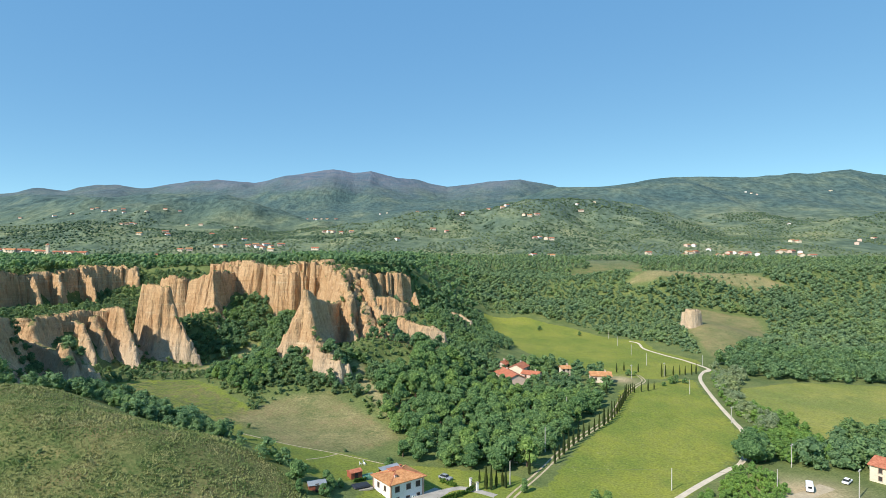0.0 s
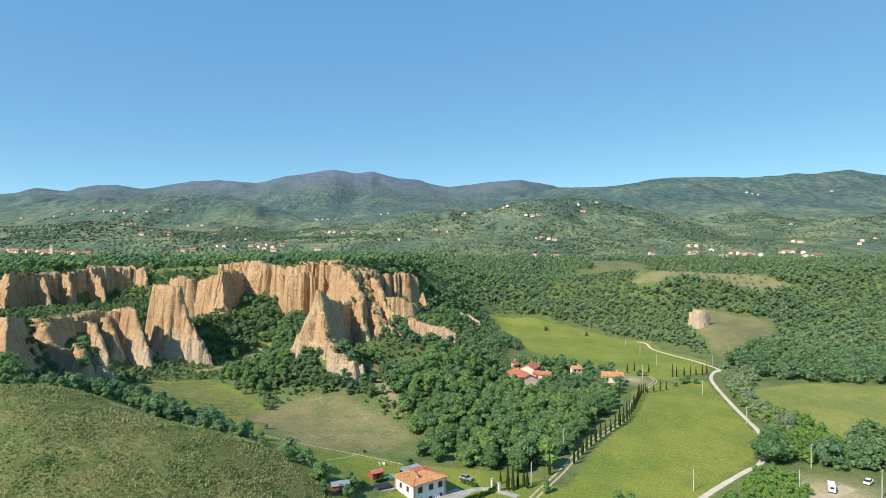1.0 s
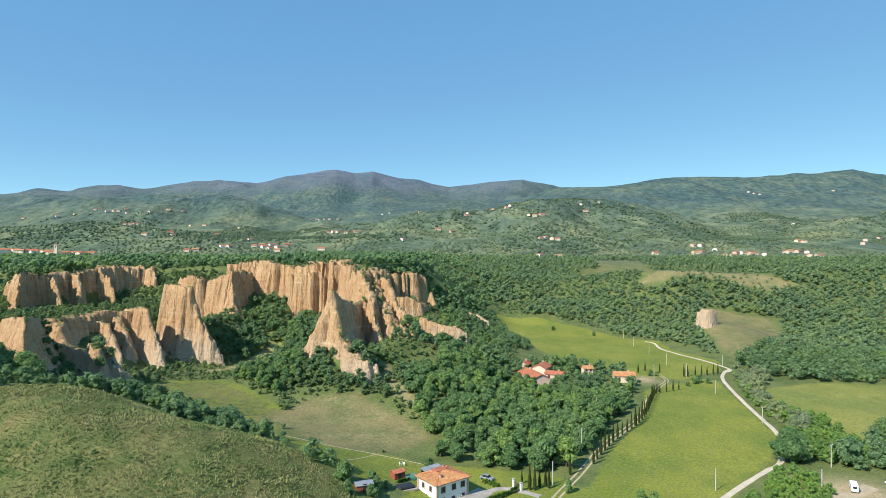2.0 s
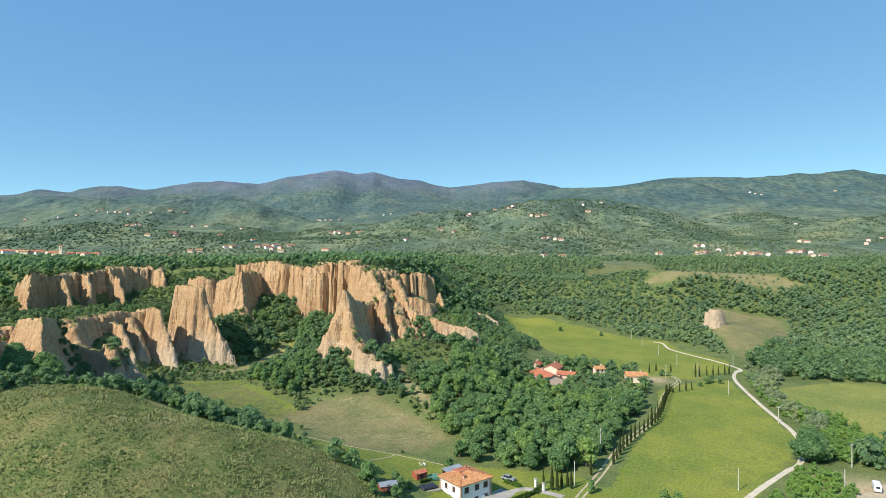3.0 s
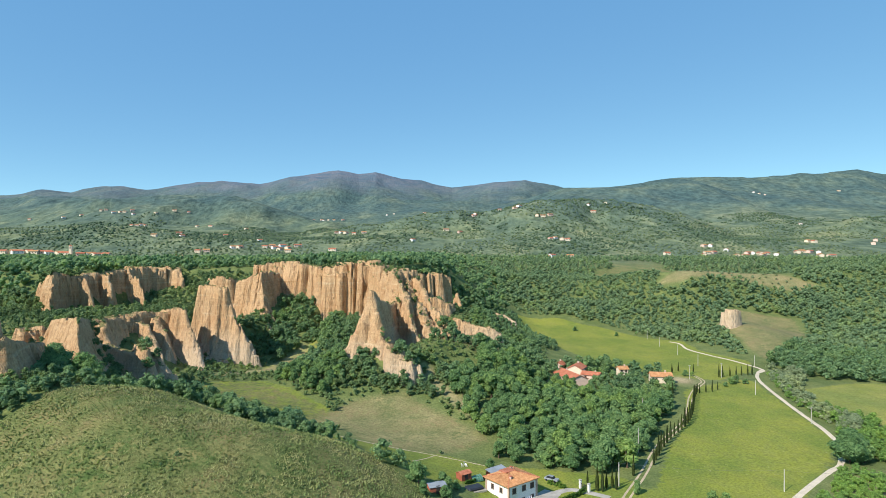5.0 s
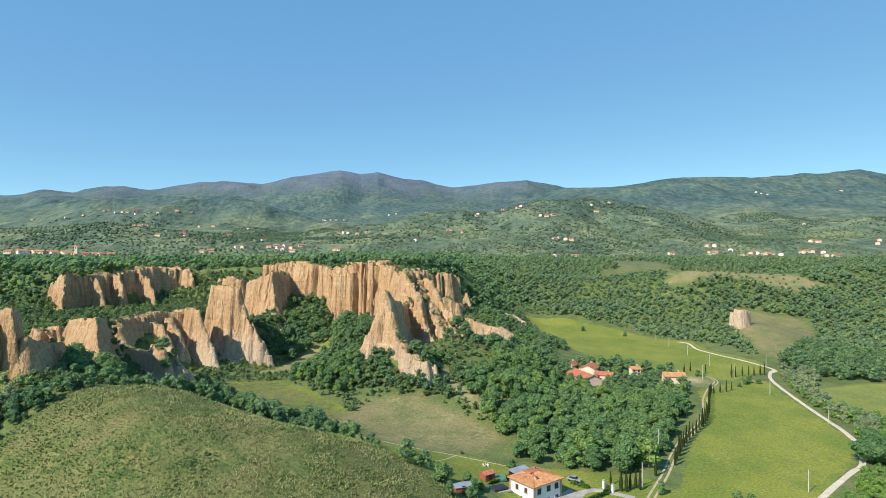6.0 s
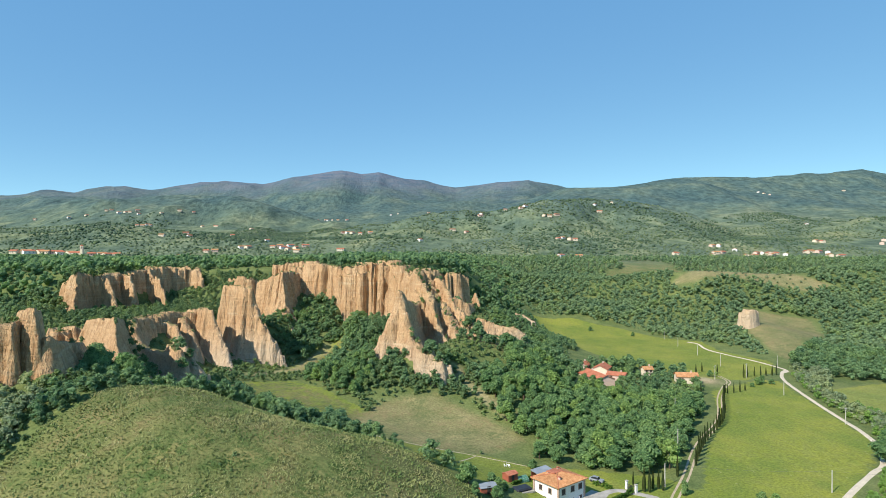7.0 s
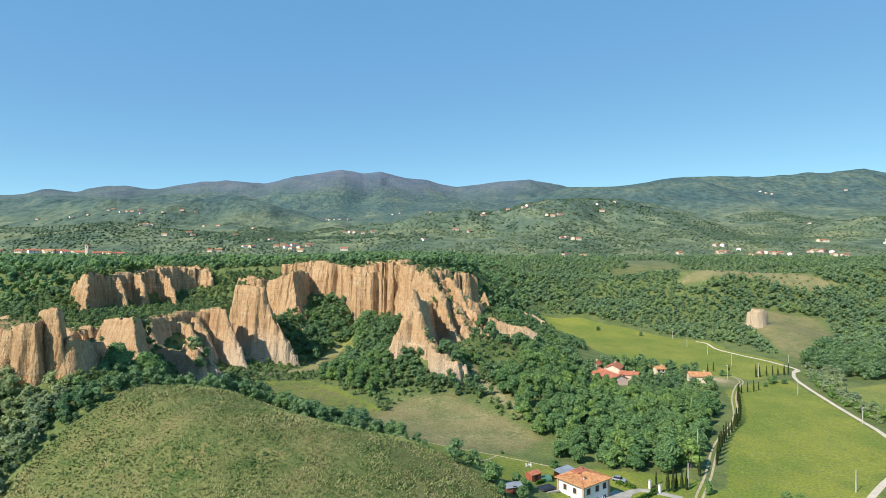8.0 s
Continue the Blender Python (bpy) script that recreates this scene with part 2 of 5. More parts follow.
TILES = tile_material("orange_tiles", ((0.37, 0.165, 0.075), (0.51, 0.255, 0.115), (0.60, 0.35, 0.18)))
TILES_RED = tile_material("red_tiles", ((0.30, 0.10, 0.06), (0.45, 0.16, 0.09), (0.54, 0.23, 0.14)))
SHUTTER = plain("dark_shutter", (0.06, 0.05, 0.045), 0.6)
GLASS_DARK = plain("window_glass", (0.03, 0.035, 0.04), 0.1)
METAL_GREY = plain("grey_sheet", (0.26, 0.29, 0.32), 0.5)
WOOD_RED = plain("red_boards", (0.33, 0.10, 0.06), 0.8)
GREEN_SHEET = plain("green_sheet", (0.10, 0.26, 0.17), 0.6)
BLACK_SHEET = plain("black_sheet", (0.03, 0.035, 0.045), 0.5)
WHITE_PAINT = plain("white_paint", (0.82, 0.82, 0.82), 0.4, 3, 0.03)
POLE_GREY = plain("pole_concrete", (0.50, 0.48, 0.43), 0.9)
CABLE = plain("cable", (0.10, 0.10, 0.10), 0.6)

# ---- numeric helpers ----
def lattice(ix, iy, seed):
    n = (ix * 374761393 + iy * 668265263 + seed * 974711) & 0xFFFFFFFF
    n = ((n ^ (n >> 13)) * 1274126177) & 0xFFFFFFFF
    n = n ^ (n >> 16)
    return (n & 0xFFFF) / 65535.0


def vnoise(x, y, size, seed=0):
    """Smooth value noise, 0 to 1."""
    x, y = np.asarray(x, float) / size, np.asarray(y, float) / size
    ix, iy = np.floor(x).astype(np.int64), np.floor(y).astype(np.int64)
    fx, fy = x - ix, y - iy
    fx, fy = fx * fx * (3 - 2 * fx), fy * fy * (3 - 2 * fy)
    a, b = lattice(ix, iy, seed), lattice(ix + 1, iy, seed)
    c, d = lattice(ix, iy + 1, seed), lattice(ix + 1, iy + 1, seed)
    return (a + (b - a) * fx) * (1 - fy) + (c + (d - c) * fx) * fy


def fbm(x, y, size, octaves=4, seed=0):
    """Layered noise, about -1 to 1."""
    total, amp, norm = 0.0, 1.0, 0.0
    for k in range(octaves):
        total = total + amp * (2 * vnoise(x, y, size / 2 ** k, seed + 17 * k) - 1)
        norm, amp = norm + amp, amp * 0.5
    return total / norm * 1.5


def ridged(x, y, size, seed=0):
    return 1 - np.abs(2 * vnoise(x, y, size, seed) - 1)


def sm(a, b, v):
    s = np.clip((np.asarray(v, float) - a) / (b - a), 0, 1)
    return s * s * (3 - 2 * s)


def mound(x, y, cx, cy, rx, ry, turn=0.0):
    c, s = math.cos(radians(turn)), math.sin(radians(turn))
    u, v = (x - cx) * c + (y - cy) * s, -(x - cx) * s + (y - cy) * c
    return np.exp(-(u / rx) ** 2 - (v / ry) ** 2)


# ---- the lie of the land ----
# Far ranges: distance of the crest, depth of the front slope, bearings (x/y) and crest heights over the eye (z/y).
RANGES = (
    (4400, 1350, (-.95, -.74, -.70, -.64, -.555, -.52, -.43, -.32, -.27, -.187, -.153, -.124, -.013, .006, .073, .13, .19, .30),
     (.085, .088, .099, .094, .105, .099, .114, .107, .121, .130, .124, .128, .105, .102, .112, .116, .100, .08)),
    (3050, 950, (-.1, .05, .15, .19, .29, .39, .505, .59, .69, .75, .9, 1.2),
     (.03, .06, .088, .101, .109, .118, .118, .127, .1335, .122, .115, .11)),
    (2500, 520, (-1.0, -.75, -.645, -.56, -.464, -.37, -.33, -.29, -.23, -.1),
     (.062, .066, .081, .084, .094, .087, .078, .066, .048, .02)),
    (1750, 330, (-.4, -.225, -.129, -.08, 0, .105, .19, .27, .345, .408, .48, .53, .6),
     (.0, .03, .042, .054, .0585, .073, .0855, .0855, .071, .052, .028, .01, .0)),
    (1600, 260, (.5, .59, .63, .75, .9, 1.2), (.0, .034, .044, .063, .075, .08)),
    (1500, 260, (-1.0, -.75, -.61, -.46, -.35, -.28), (.036, .034, .044, .03, .02, .0)),
)


def far_land(x, y):
    base = 48 + 0.13 * np.clip(y - 980, 0, 260) + 0.02 * np.clip(y - 1240, 0, None)
    z, u = base, x / np.clip(y, 300, None)
    for k, (dist, depth, bearing, height) in enumerate(RANGES):
        crest = 65.8 + dist * np.interp(u, bearing, height)
        spur = depth * 0.30 * fbm(x, y * 0.35, depth * 0.55, 3, 40 + k)
        front = np.exp(-(np.clip(dist - y + spur * sm(0, depth, dist - y), 0, None) / depth) ** 1.9)
        back = np.exp(-(np.clip(y - dist, 0, None) / (depth * .6)) ** 2)
        bumps = 0.012 * dist * fbm(x, y, depth * 0.28, 4, 70 + k) * (1 - .75 * sm(depth * .5, 0, np.abs(dist - y)))
        z = np.maximum(z, base + np.clip(crest - base, 0, None) * front * back + bumps * sm(0, 60, crest - base) * front * back)
    return z


def ground_z(x, y):
    """Height of the bare ground at (x, y), without the earth walls."""
    x, y = np.asarray(x, float), np.asarray(y, float)
    z = -1.5 - 0.018 * np.clip(y - 170, 0, 330) + 0.02 * np.clip(150 - y, 0, 400)
    # gentle foot slopes below the earth walls
    z = z + 15 * sm(-5, -150, x + 0.28 * (y - 190)) * sm(120, 230, y + 0.25 * (x + 100))
    z = z + 19 * mound(x, y, -20, 306, 30, 46, 12) + 10 * mound(x, y, -58, 258, 34, 24) + 5 * mound(x, y, -16, 235, 26, 28)
    z = z + 2 * mound(x, y, 45, 325, 50, 40) + 14 * mound(x, y, -5, 395, 40, 60)
    # near hill
    z = z + 22 * mound(x, y, -124, 160, 52, 36, -22) + 11 * mound(x, y, -92, 120, 56, 34, -30) + 9 * mound(x, y, -60, 150, 26, 30, -40)
    z = z + 24 * sm(-125, -185, x) * sm(112, 166, y) * sm(215, 170, y)
    # wooded aprons in front of the main wall, terrace under the western wall
    z = z + 25 * sm(262, 372, y) * sm(-112, -94, x + .12 * (y - 340)) * sm(-58, -72, x)
    # green talus round the pinnacle and the eastern spur, grassy glade in the ravine
    z = z + 12 * sm(36, 16, np.hypot(x + 57, y - 284)) + 4 * mound(x, y, -90, 272, 16, 18) + 4 * mound(x, y, -114, 348, 12, 26) + 15 * mound(x, y, -148, 350, 17, 20)
    z = z + 5 * mound(x, y, -27, 292, 14, 16) + 13 * mound(x, y, -4, 428, 34, 44) + 22 * mound(x, y, -40, 418, 20, 34) + 4 * mound(x, y, 0, 324, 20, 14)
    z = z + 33 * sm(335, 402, y) * sm(-152, -142, x) * sm(-104, -116, x)
    terrace = sm(-158, -184, x + 0.12 * (y - 300)) * sm(246, 296, y)
    z = z + (31 - 0.03 * (y - 300) - z) * terrace
    z = z + 9 * sm(-150, -178, x) * sm(218, 262, y) * (1 - terrace)
    # plateau behind the walls
    edge = 378 + 75 * sm(-66, -46, x) + 34 * mound(x, y, -140, 400, 22, 60) - 15 * sm(-150, -175, x) + 6 * fbm(x, y, 60, 2, 3)
    level = 56 - 4 * sm(-120, -220, x) + 1.5 * fbm(x, y, 120, 2, 8)
    wide = 24 + 55 * sm(-140, -168, x) + 45 * sm(-45, -10, x)
    up = sm(0, 1, (y - edge) / wide) * sm(50, -58, x - 0.06 * (y - 400))
    up = np.maximum(up, sm(4, -14, x + 251 - 0.39 * (y - 331)) * sm(318, 372, y))
    z = z + (level - z) * up
    # wooded slope across the valley
    shift = 55 * sm(110, 230, x)
    slope = np.interp(y + shift, (500, 555, 620, 675, 760, 960), (0, 3, 18, 44, 48, 55))
    z = z + slope * (1 - up) + 12 * mound(x, y, 210, 475, 38, 60) + 10 * mound(x, y, 225, 605, 70, 50)
    z = z - 14 * mound(x, y, 250, 740, 260, 70) * (1 - up)
    z = z + 10 * sm(230, 420, x) * sm(330, 480, y) * sm(760, 600, y)
    z = z + 9 * mound(x, y, -600, 815, 170, 70)
    # fine unevenness
    z = z + 0.5 * fbm(x, y, 26, 3, 21) * sm(700, 300, y) * sm(-20, -80, x)
    w = sm(800, 980, y)
    return z * (1 - w) + far_land(x, y) * w


# ---- earth walls and pinnacles ----
# name: steepness, flute depth, crest as (x, y, z, half width)
EARTH = {
    "back_wall": (5.5, 1.9, ((-160, 420, 55, 5), (-148, 416, 56, 5), (-134, 410, 57, 5), (-120, 402, 55, 5))),
    "west_face": (6.5, 2.6, ((-112, 393, 53, 3), (-104, 392, 56, 5), (-95, 393, 57, 7), (-80, 393, 57.5, 8))),
    "centre_face": (6.0, 2.4, ((-80, 390, 56.5, 6), (-71, 378, 55, 4), (-64, 362, 54, 4), (-57, 356, 53.5, 4), (-50, 366, 51, 4))),
    "east_face": (6.0, 1.2, ((-58, 438, 49, 4), (-46, 442, 48.5, 4), (-35, 447, 47, 3), (-26, 451, 45.5, 2))),
    "nose": (4.2, 1.0, ((-60, 352, 53, 3), (-56, 338, 49, 1.5), (-51, 319, 39, 1.0), (-46.5, 303, 28.5, 1.0), (-43, 290, 20.5, .8))),
    "nose_rib": (4.6, .9, ((-64, 358, 53, 2), (-61, 345, 49, 1.2), (-57, 330, 39, 1.0), (-53, 316, 29, 1.0))),
    "toe_ridge": (3.4, .9, ((-51, 358, 50, 2), (-46, 348, 48.5, 1.4), (-41, 336, 40.5, .9), (-36, 325, 33, .9), (-31, 317, 27.5, 1.2), (-26.5, 303, 23.5, 1), (-20.5, 290, 17.5, 1))),
    "nose_apron": (3.0, .8, ((-54, 350, 47, 2), (-47, 332, 37.5, 2.2), (-41, 317, 29.5, 2.6), (-36, 303, 24, 2.4))),
    "toe_fin": (3.4, .7, ((-34, 316, 28, 1), (-31.5, 301, 24.5, .8), (-29.3, 288, 19.5, .8))),
    "pinnacle": (3.6, .8, ((-57, 338, 38, 1), (-59, 318, 36.5, 1), (-61.5, 300, 38.5, .8), (-63, 286, 42, .6), (-64, 275, 46, .6), (-61.5, 271, 37, .9), (-59, 267.5, 29.5, 1), (-56, 263, 26.5, 2.2), (-51, 258, 22.5, 2.8), (-46, 255, 17.8, 2.4), (-42.5, 255, 15.5, 1.4))),
    "pinnacle_flank": (3.4, .8, ((-64.5, 275, 45, .5), (-68.5, 271, 35, .9), (-72, 268.5, 27, 1), (-75, 267, 21, .8))),
    "pinnacle_foot": (3.0, .8, ((-53, 260, 23.5, 1.2), (-50, 254, 18, 1), (-48, 250.5, 13, .8))),
    "fluted_fin": (5.5, 1.2, ((-162, 326, 45, 3), (-157, 314, 45.8, 2.4), (-145.5, 311, 45.2, 1.6), (-143, 309.5, 36, 1.0), (-137.5, 306.5, 27.5, 1.0), (-131, 304, 20, 1.0), (-127, 302, 11.5, .8))),
    "low_fin": (4.2, .6, ((-170, 298, 36, 2), (-158, 289.5, 37, .7), (-153.5, 285.5, 28.5, .9), (-147.5, 279.5, 18.5, .9), (-142, 274.5, 11.5, .7))),
    "thin_fin": (3.8, .5, ((-178, 282, 33, 2), (-168.5, 274.5, 29.5, .6), (-163, 270, 24, .7), (-156.5, 264, 17.5, .6))),
    "thin_rib": (3.0, .4, ((-172, 288, 33, 2), (-163.5, 280.5, 26.5, .6), (-160, 277.5, 21, .6))),
    "terrace_edge": (3.4, .9, ((-198, 238, 33, 3), (-188, 250, 35, 3), (-180.5, 255, 35.5, 1.5), (-183, 270, 35, 3), (-177, 286, 35.5, 3), (-167, 302, 36, 3))),
    "terrace_spur": (2.4, .5, ((-180, 256, 36, 1.5), (-175, 250, 33, 1.2), (-171, 247, 28, 1), (-169, 245.5, 24, 1))),
    "shaded_spur": (2.6, .4, ((-178, 250, 29, 2), (-164, 243, 25, 1), (-155, 237, 24.5, 1.2), (-148, 230, 25.5, 1))),
    "split_fin": (3.0, .4, ((-153, 236, 28.5, 1.6), (-146, 227.5, 26.8, 1.2), (-143, 224.5, 20.5, .9), (-141, 222.3, 13.5, .7))),
    "split_toe": (2.6, .5, ((-148, 237, 25, 1.4), (-140.8, 232, 20, 1.3), (-137, 231.5, 17.5, 1.3), (-134, 232.5, 11, .8))),
    "near_saddle": (2.6, .5, ((-156, 167, 41, .8), (-157, 174, 38, 1.1), (-159, 184, 36.5, 1.4), (-163, 192, 35.5, 1.5), (-159, 196.5, 31, 1.6), (-154.5, 199.5, 26, 1.2))),
    "long_wall": (6.0, 1.2, ((-262, 341, 48, 2), (-252, 334, 53.5, 1.5), (-249, 348, 50, 2.5), (-246, 366, 50.5, 3), (-238, 393, 54, 4), (-228, 407, 53.5, 4), (-217.5, 417, 54, 3))),
    "north_rib": (5.0, .8, ((-249, 350, 50, 1.2), (-241.5, 346.5, 49, .9), (-237, 344, 42, .8), (-234, 342.5, 33, .8))),
    "middle_rib": (5.0, .8, ((-246, 368, 50, 1.2), (-237, 362, 48.8, .9), (-232, 357, 42, .8), (-229, 354, 33, .8))),
    "south_rib": (5.0, .8, ((-236, 386, 52, 1.5), (-227, 379, 46, 1), (-222, 375, 40, .9), (-219, 372, 34, .8))),
    "end_rib": (5.0, .9, ((-224, 411, 53, 2), (-216, 408, 53, 2), (-211, 405, 45, 1.4), (-209, 403, 38, 1.2))),
    "side_block": (5.0, .9, ((-184, 390, 46, 3), (-174, 380, 48, 2), (-168.5, 379, 47.5, 1.6), (-168, 388, 45, 2))),
    "east_slab": (4.4, .6, ((-24, 332, 27, 1.5), (-15, 328.5, 25, 1.0), (-6, 326.5, 23.4, 1.0), (0, 325.5, 20, .8))),
    "scrub_slab": (2.6, .6, ((4, 425, 22, 1.2), (12, 420, 20.3, .9), (19, 415, 16.5, .8))),
    "lone_pillar": (6.0, .4, ((-22.5, 436, 31, .7), (-21, 434, 34.5, .7), (-19, 429, 27, .6))),
    "pillar_slab": (3.6, .7, ((-44, 402, 33.5, 1.5), (-37, 400, 33.5, 1.2), (-29, 402, 30, 1.0), (-24, 408, 27, .8))),
}


def earth_z(x, y, steep, depth, crest, seed):
    """Height of one earth form at (x, y): a crest line with steep sides cut by rills and gullies."""
    x, y = np.asarray(x, float), np.asarray(y, float)
    rough = min(1.0, depth)      # clean-edged ridges have little fluting
    wx, wy = x + .9 * rough * fbm(x, y, 11, 4, seed), y + .9 * rough * fbm(x, y, 11, 4, seed + 5)
    best, run = np.full(x.shape, -1e3), 0.0
    for (ax, ay, az, aw), (bx, by, bz, bw) in zip(crest, crest[1:]):
        length = math.hypot(bx - ax, by - ay)
        ux, uy = (bx - ax) / length, (by - ay) / length
        s = np.clip((wx - ax) * ux + (wy - ay) * uy, 0, length)
        dx, dy = wx - ax - ux * s, wy - ay - uy * s
        dist, f = np.hypot(dx, dy), s / length
        q = run + s + 2.4 * np.arctan2(dy * ux - dx * uy, np.abs(dx * ux + dy * uy) + .8)
        q = q + 3.0 * vnoise(q, 0.1 * dist, 9.5, seed + 3) + 0.08 * dist
        gully = sm(.62, .96, ridged(q, .10 * dist, 7.0, seed + 7))
        rill = sm(.45, .95, ridged(q, .16 * dist, 2.3, seed + 4))
        flute = depth * (3.0 * gully * (.30 + vnoise(q, 0 * q, 11, seed + 9)) + 1.5 * rill * (.25 + vnoise(q, 0.35 * dist, 5, seed + 11)) + .9 * (vnoise(q, .2 * dist, 3.4, seed + 12) - .5) - .55)
        top = az + (bz - az) * f + rough * (2.2 * (vnoise(q, 0 * q, 2.6, seed + 13) - .55) + 1.2 * (vnoise(q, 0 * q, 1.0, seed + 15) - .5) + 2.6 * (vnoise(q, 0 * q, 8, seed + 16) - .5))
        d = np.clip(dist - (aw + (bw - aw) * f) + flute * sm(0, 2.2, dist), 0, None)
        if depth > 1.5:      # set-back cap above a narrow ledge
            d = d - 1.9 * sm(.9, 3.2, d) * sm(.35, .6, vnoise(q, 0 * q, 14, seed + 50))
        lip = 0.4 * np.clip(d, 0, 1)
        h = top - steep * np.clip(d - 0.3, 0, None) * (1 - .30 * sm(3, 12, d)) - lip
        h = h - (.35 + .65 * rough) * (steep + .5) * sm(.3, 2, d) * (.62 * (vnoise(q, h * .6, 1.5, seed + 30) - .5) + .8 * (vnoise(q, h * .3, 3.2, seed + 31) - .5))
        bed = vnoise(h, .04 * q, 1.3, seed + 40) - .5 + .7 * (vnoise(h, .06 * q, 3.1, seed + 41) - .5)
        h = h + .55 * bed * sm(.2, 1.2, d)
        best, run = np.maximum(best, h), run + length
    return best


# Faceted blocks: flute depth, top (x, y, z, fall along x and y), corners in turn with the steepness of the side that starts there.
BLOCKS = {
    "wedge": (.35, (-159, 206, 42.3, .05, -.13), ((-176, 219, 3.2), (-158.8, 205.6, 2.6), (-164.5, 223, 2.6), (-184, 240, 2.4))),
    "buttress": (1.0, (-148, 379, 51.6, .34, -.12), ((-167, 381, 3.4), (-146, 373, 4.2), (-144, 408, 4.0), (-167, 404, 4.0))),
    "west_end": (.8, (-251, 333, 53.5, .55, -.26), ((-264, 339, 3.6), (-250.5, 331.5, 6.0), (-252.5, 346, 4.0), (-263, 352, 4.0))),
    "near_wall": (.8, (-162, 162, 44.8, .03, .02), ((-202, 166, 6.0), (-161.8, 161.2, 6.5), (-165, 176, 5.0), (-196, 190, 4.0))),
    "near_fin": (.45, (-159, 166.5, 49.2, .05, -.10), ((-168, 172, 6.0), (-161.4, 166.6, 6.5), (-158.6, 165.8, 7.5), (-165, 178, 4.0), (-172, 184, 4.0))),
}


def block_z(x, y, depth, top, corners, seed):
    """Height of one faceted block at (x, y)."""
    x, y = np.asarray(x, float), np.asarray(y, float)
    rough = min(1.0, depth)
    wx, wy = x + .7 * rough * fbm(x, y, 9, 4, seed), y + .7 * rough * fbm(x, y, 9, 4, seed + 5)
    tx, ty, tz, gx, gy = top
    level = tz + gx * (wx - tx) + gy * (wy - ty) + rough * (1.6 * fbm(x, y, 5, 3, seed + 8) - .4)
    fall = np.zeros(x.shape)
    for k, ((ax, ay, steep), (bx, by, _)) in enumerate(zip(corners, corners[1:] + corners[:1])):
        length = math.hypot(bx - ax, by - ay)
        ux, uy = (bx - ax) / length, (by - ay) / length
        s, d = (wx - ax) * ux + (wy - ay) * uy, (wy - ay) * ux - (wx - ax) * uy
        q = s + 2.0 * vnoise(s, .1 * d, 8, seed + 3 + k) + .06 * d
        gully = sm(.60, .96, ridged(q, .10 * d, 5.6, seed + 7 + k))
        rill = sm(.45, .95, ridged(q, .16 * d, 1.9, seed + 14 + k))
        flute = depth * (1.9 * gully * (.1 + vnoise(q, 0 * q, 9, seed + 19 + k)) + 1.5 * rill * (.25 + vnoise(q, .3 * d, 4, seed + 21 + k)) + .7 * (vnoise(q, .25 * d, 2.8, seed + 22 + k) - .5) - .35)
        out = np.clip(-d + flute * sm(-1.5, 1.0, -d), 0, None)
        side = -steep * out * (1 - .30 * sm(4, 14, out))
        h = level + side
        side = side - (.3 + .7 * rough) * steep * sm(.2, 1.5, out) * (.5 * (vnoise(q, h * .6, 1.5, seed + 30) - .5) + .7 * (vnoise(q, h * .3, 3.2, seed + 31) - .5))
        side = side + .5 * (vnoise(h, .05 * q, 1.3, seed + 40) - .5) * sm(.2, 1.2, out)
        fall = np.minimum(fall, side)
    return level + fall


def land_z(x, y):
    """Ground and earth forms together."""
    x, y = np.asarray(x, float), np.asarray(y, float)
    z = ground_z(x, y)
    for k, (name, (steep, depth, crest)) in enumerate(EARTH.items()):
        cx, cy = [c[0] for c in crest], [c[1] for c in crest]
        near = (x > min(cx) - 30) & (x < max(cx) + 30) & (y > min(cy) - 30) & (y < max(cy) + 30)
        if near.any():
            z[near] = np.maximum(z[near], earth_z(x[near], y[near], steep, depth, crest, 100 + 31 * k))
    for k, (depth, top, corners) in enumerate(BLOCKS.values()):
        cx, cy = [c[0] for c in corners], [c[1] for c in corners]
        near = (x > min(cx) - 32) & (x < max(cx) + 32) & (y > min(cy) - 32) & (y < max(cy) + 32)
        if near.any():
            z[near] = np.maximum(z[near], block_z(x[near], y[near], depth, top, corners, 2100 + 53 * k))
    return z

# ---- mesh helpers ----
def mesh_np(name, verts, faces, mat, smooth=False):
    """A mesh from arrays of corners and of faces with an equal number of corners."""
    verts, faces = np.asarray(verts, np.float32), np.asarray(faces, np.int32)
    me = bpy.data.meshes.new(name)
    me.vertices.add(len(verts))
    me.vertices.foreach_set("co", verts.ravel())
    k = faces.shape[1]
    me.loops.add(faces.size)
    me.loops.foreach_set("vertex_index", faces.ravel())
    me.polygons.add(len(faces))
    me.polygons.foreach_set("loop_start", np.arange(0, faces.size, k, dtype=np.int32))
    me.polygons.foreach_set("loop_total", np.full(len(faces), k, np.int32))
    me.polygons.foreach_set("use_smooth", np.full(len(faces), smooth))
    me.update(calc_edges=True)
    me.materials.append(mat)
    return me


def part(name, data, material, parent, label="", m=None):
    """Links a bmesh or a mesh as one object under parent."""
    if isinstance(data, bmesh.types.BMesh):
        me = bpy.data.meshes.new(name)
        data.to_mesh(me)
        data.free()
        me.materials.append(material)
    else:
        me = data
    ob = new(name, me)
    ob.parent = parent
    if m is not None:
        ob.matrix_basis = m
    return tagged(ob, label)


def empty(name, m, label, category, group=""):
    ob = new(name)
    ob.empty_display_size = 0.5
    ob.matrix_basis = m
    return tagged(ob, label, category, group)


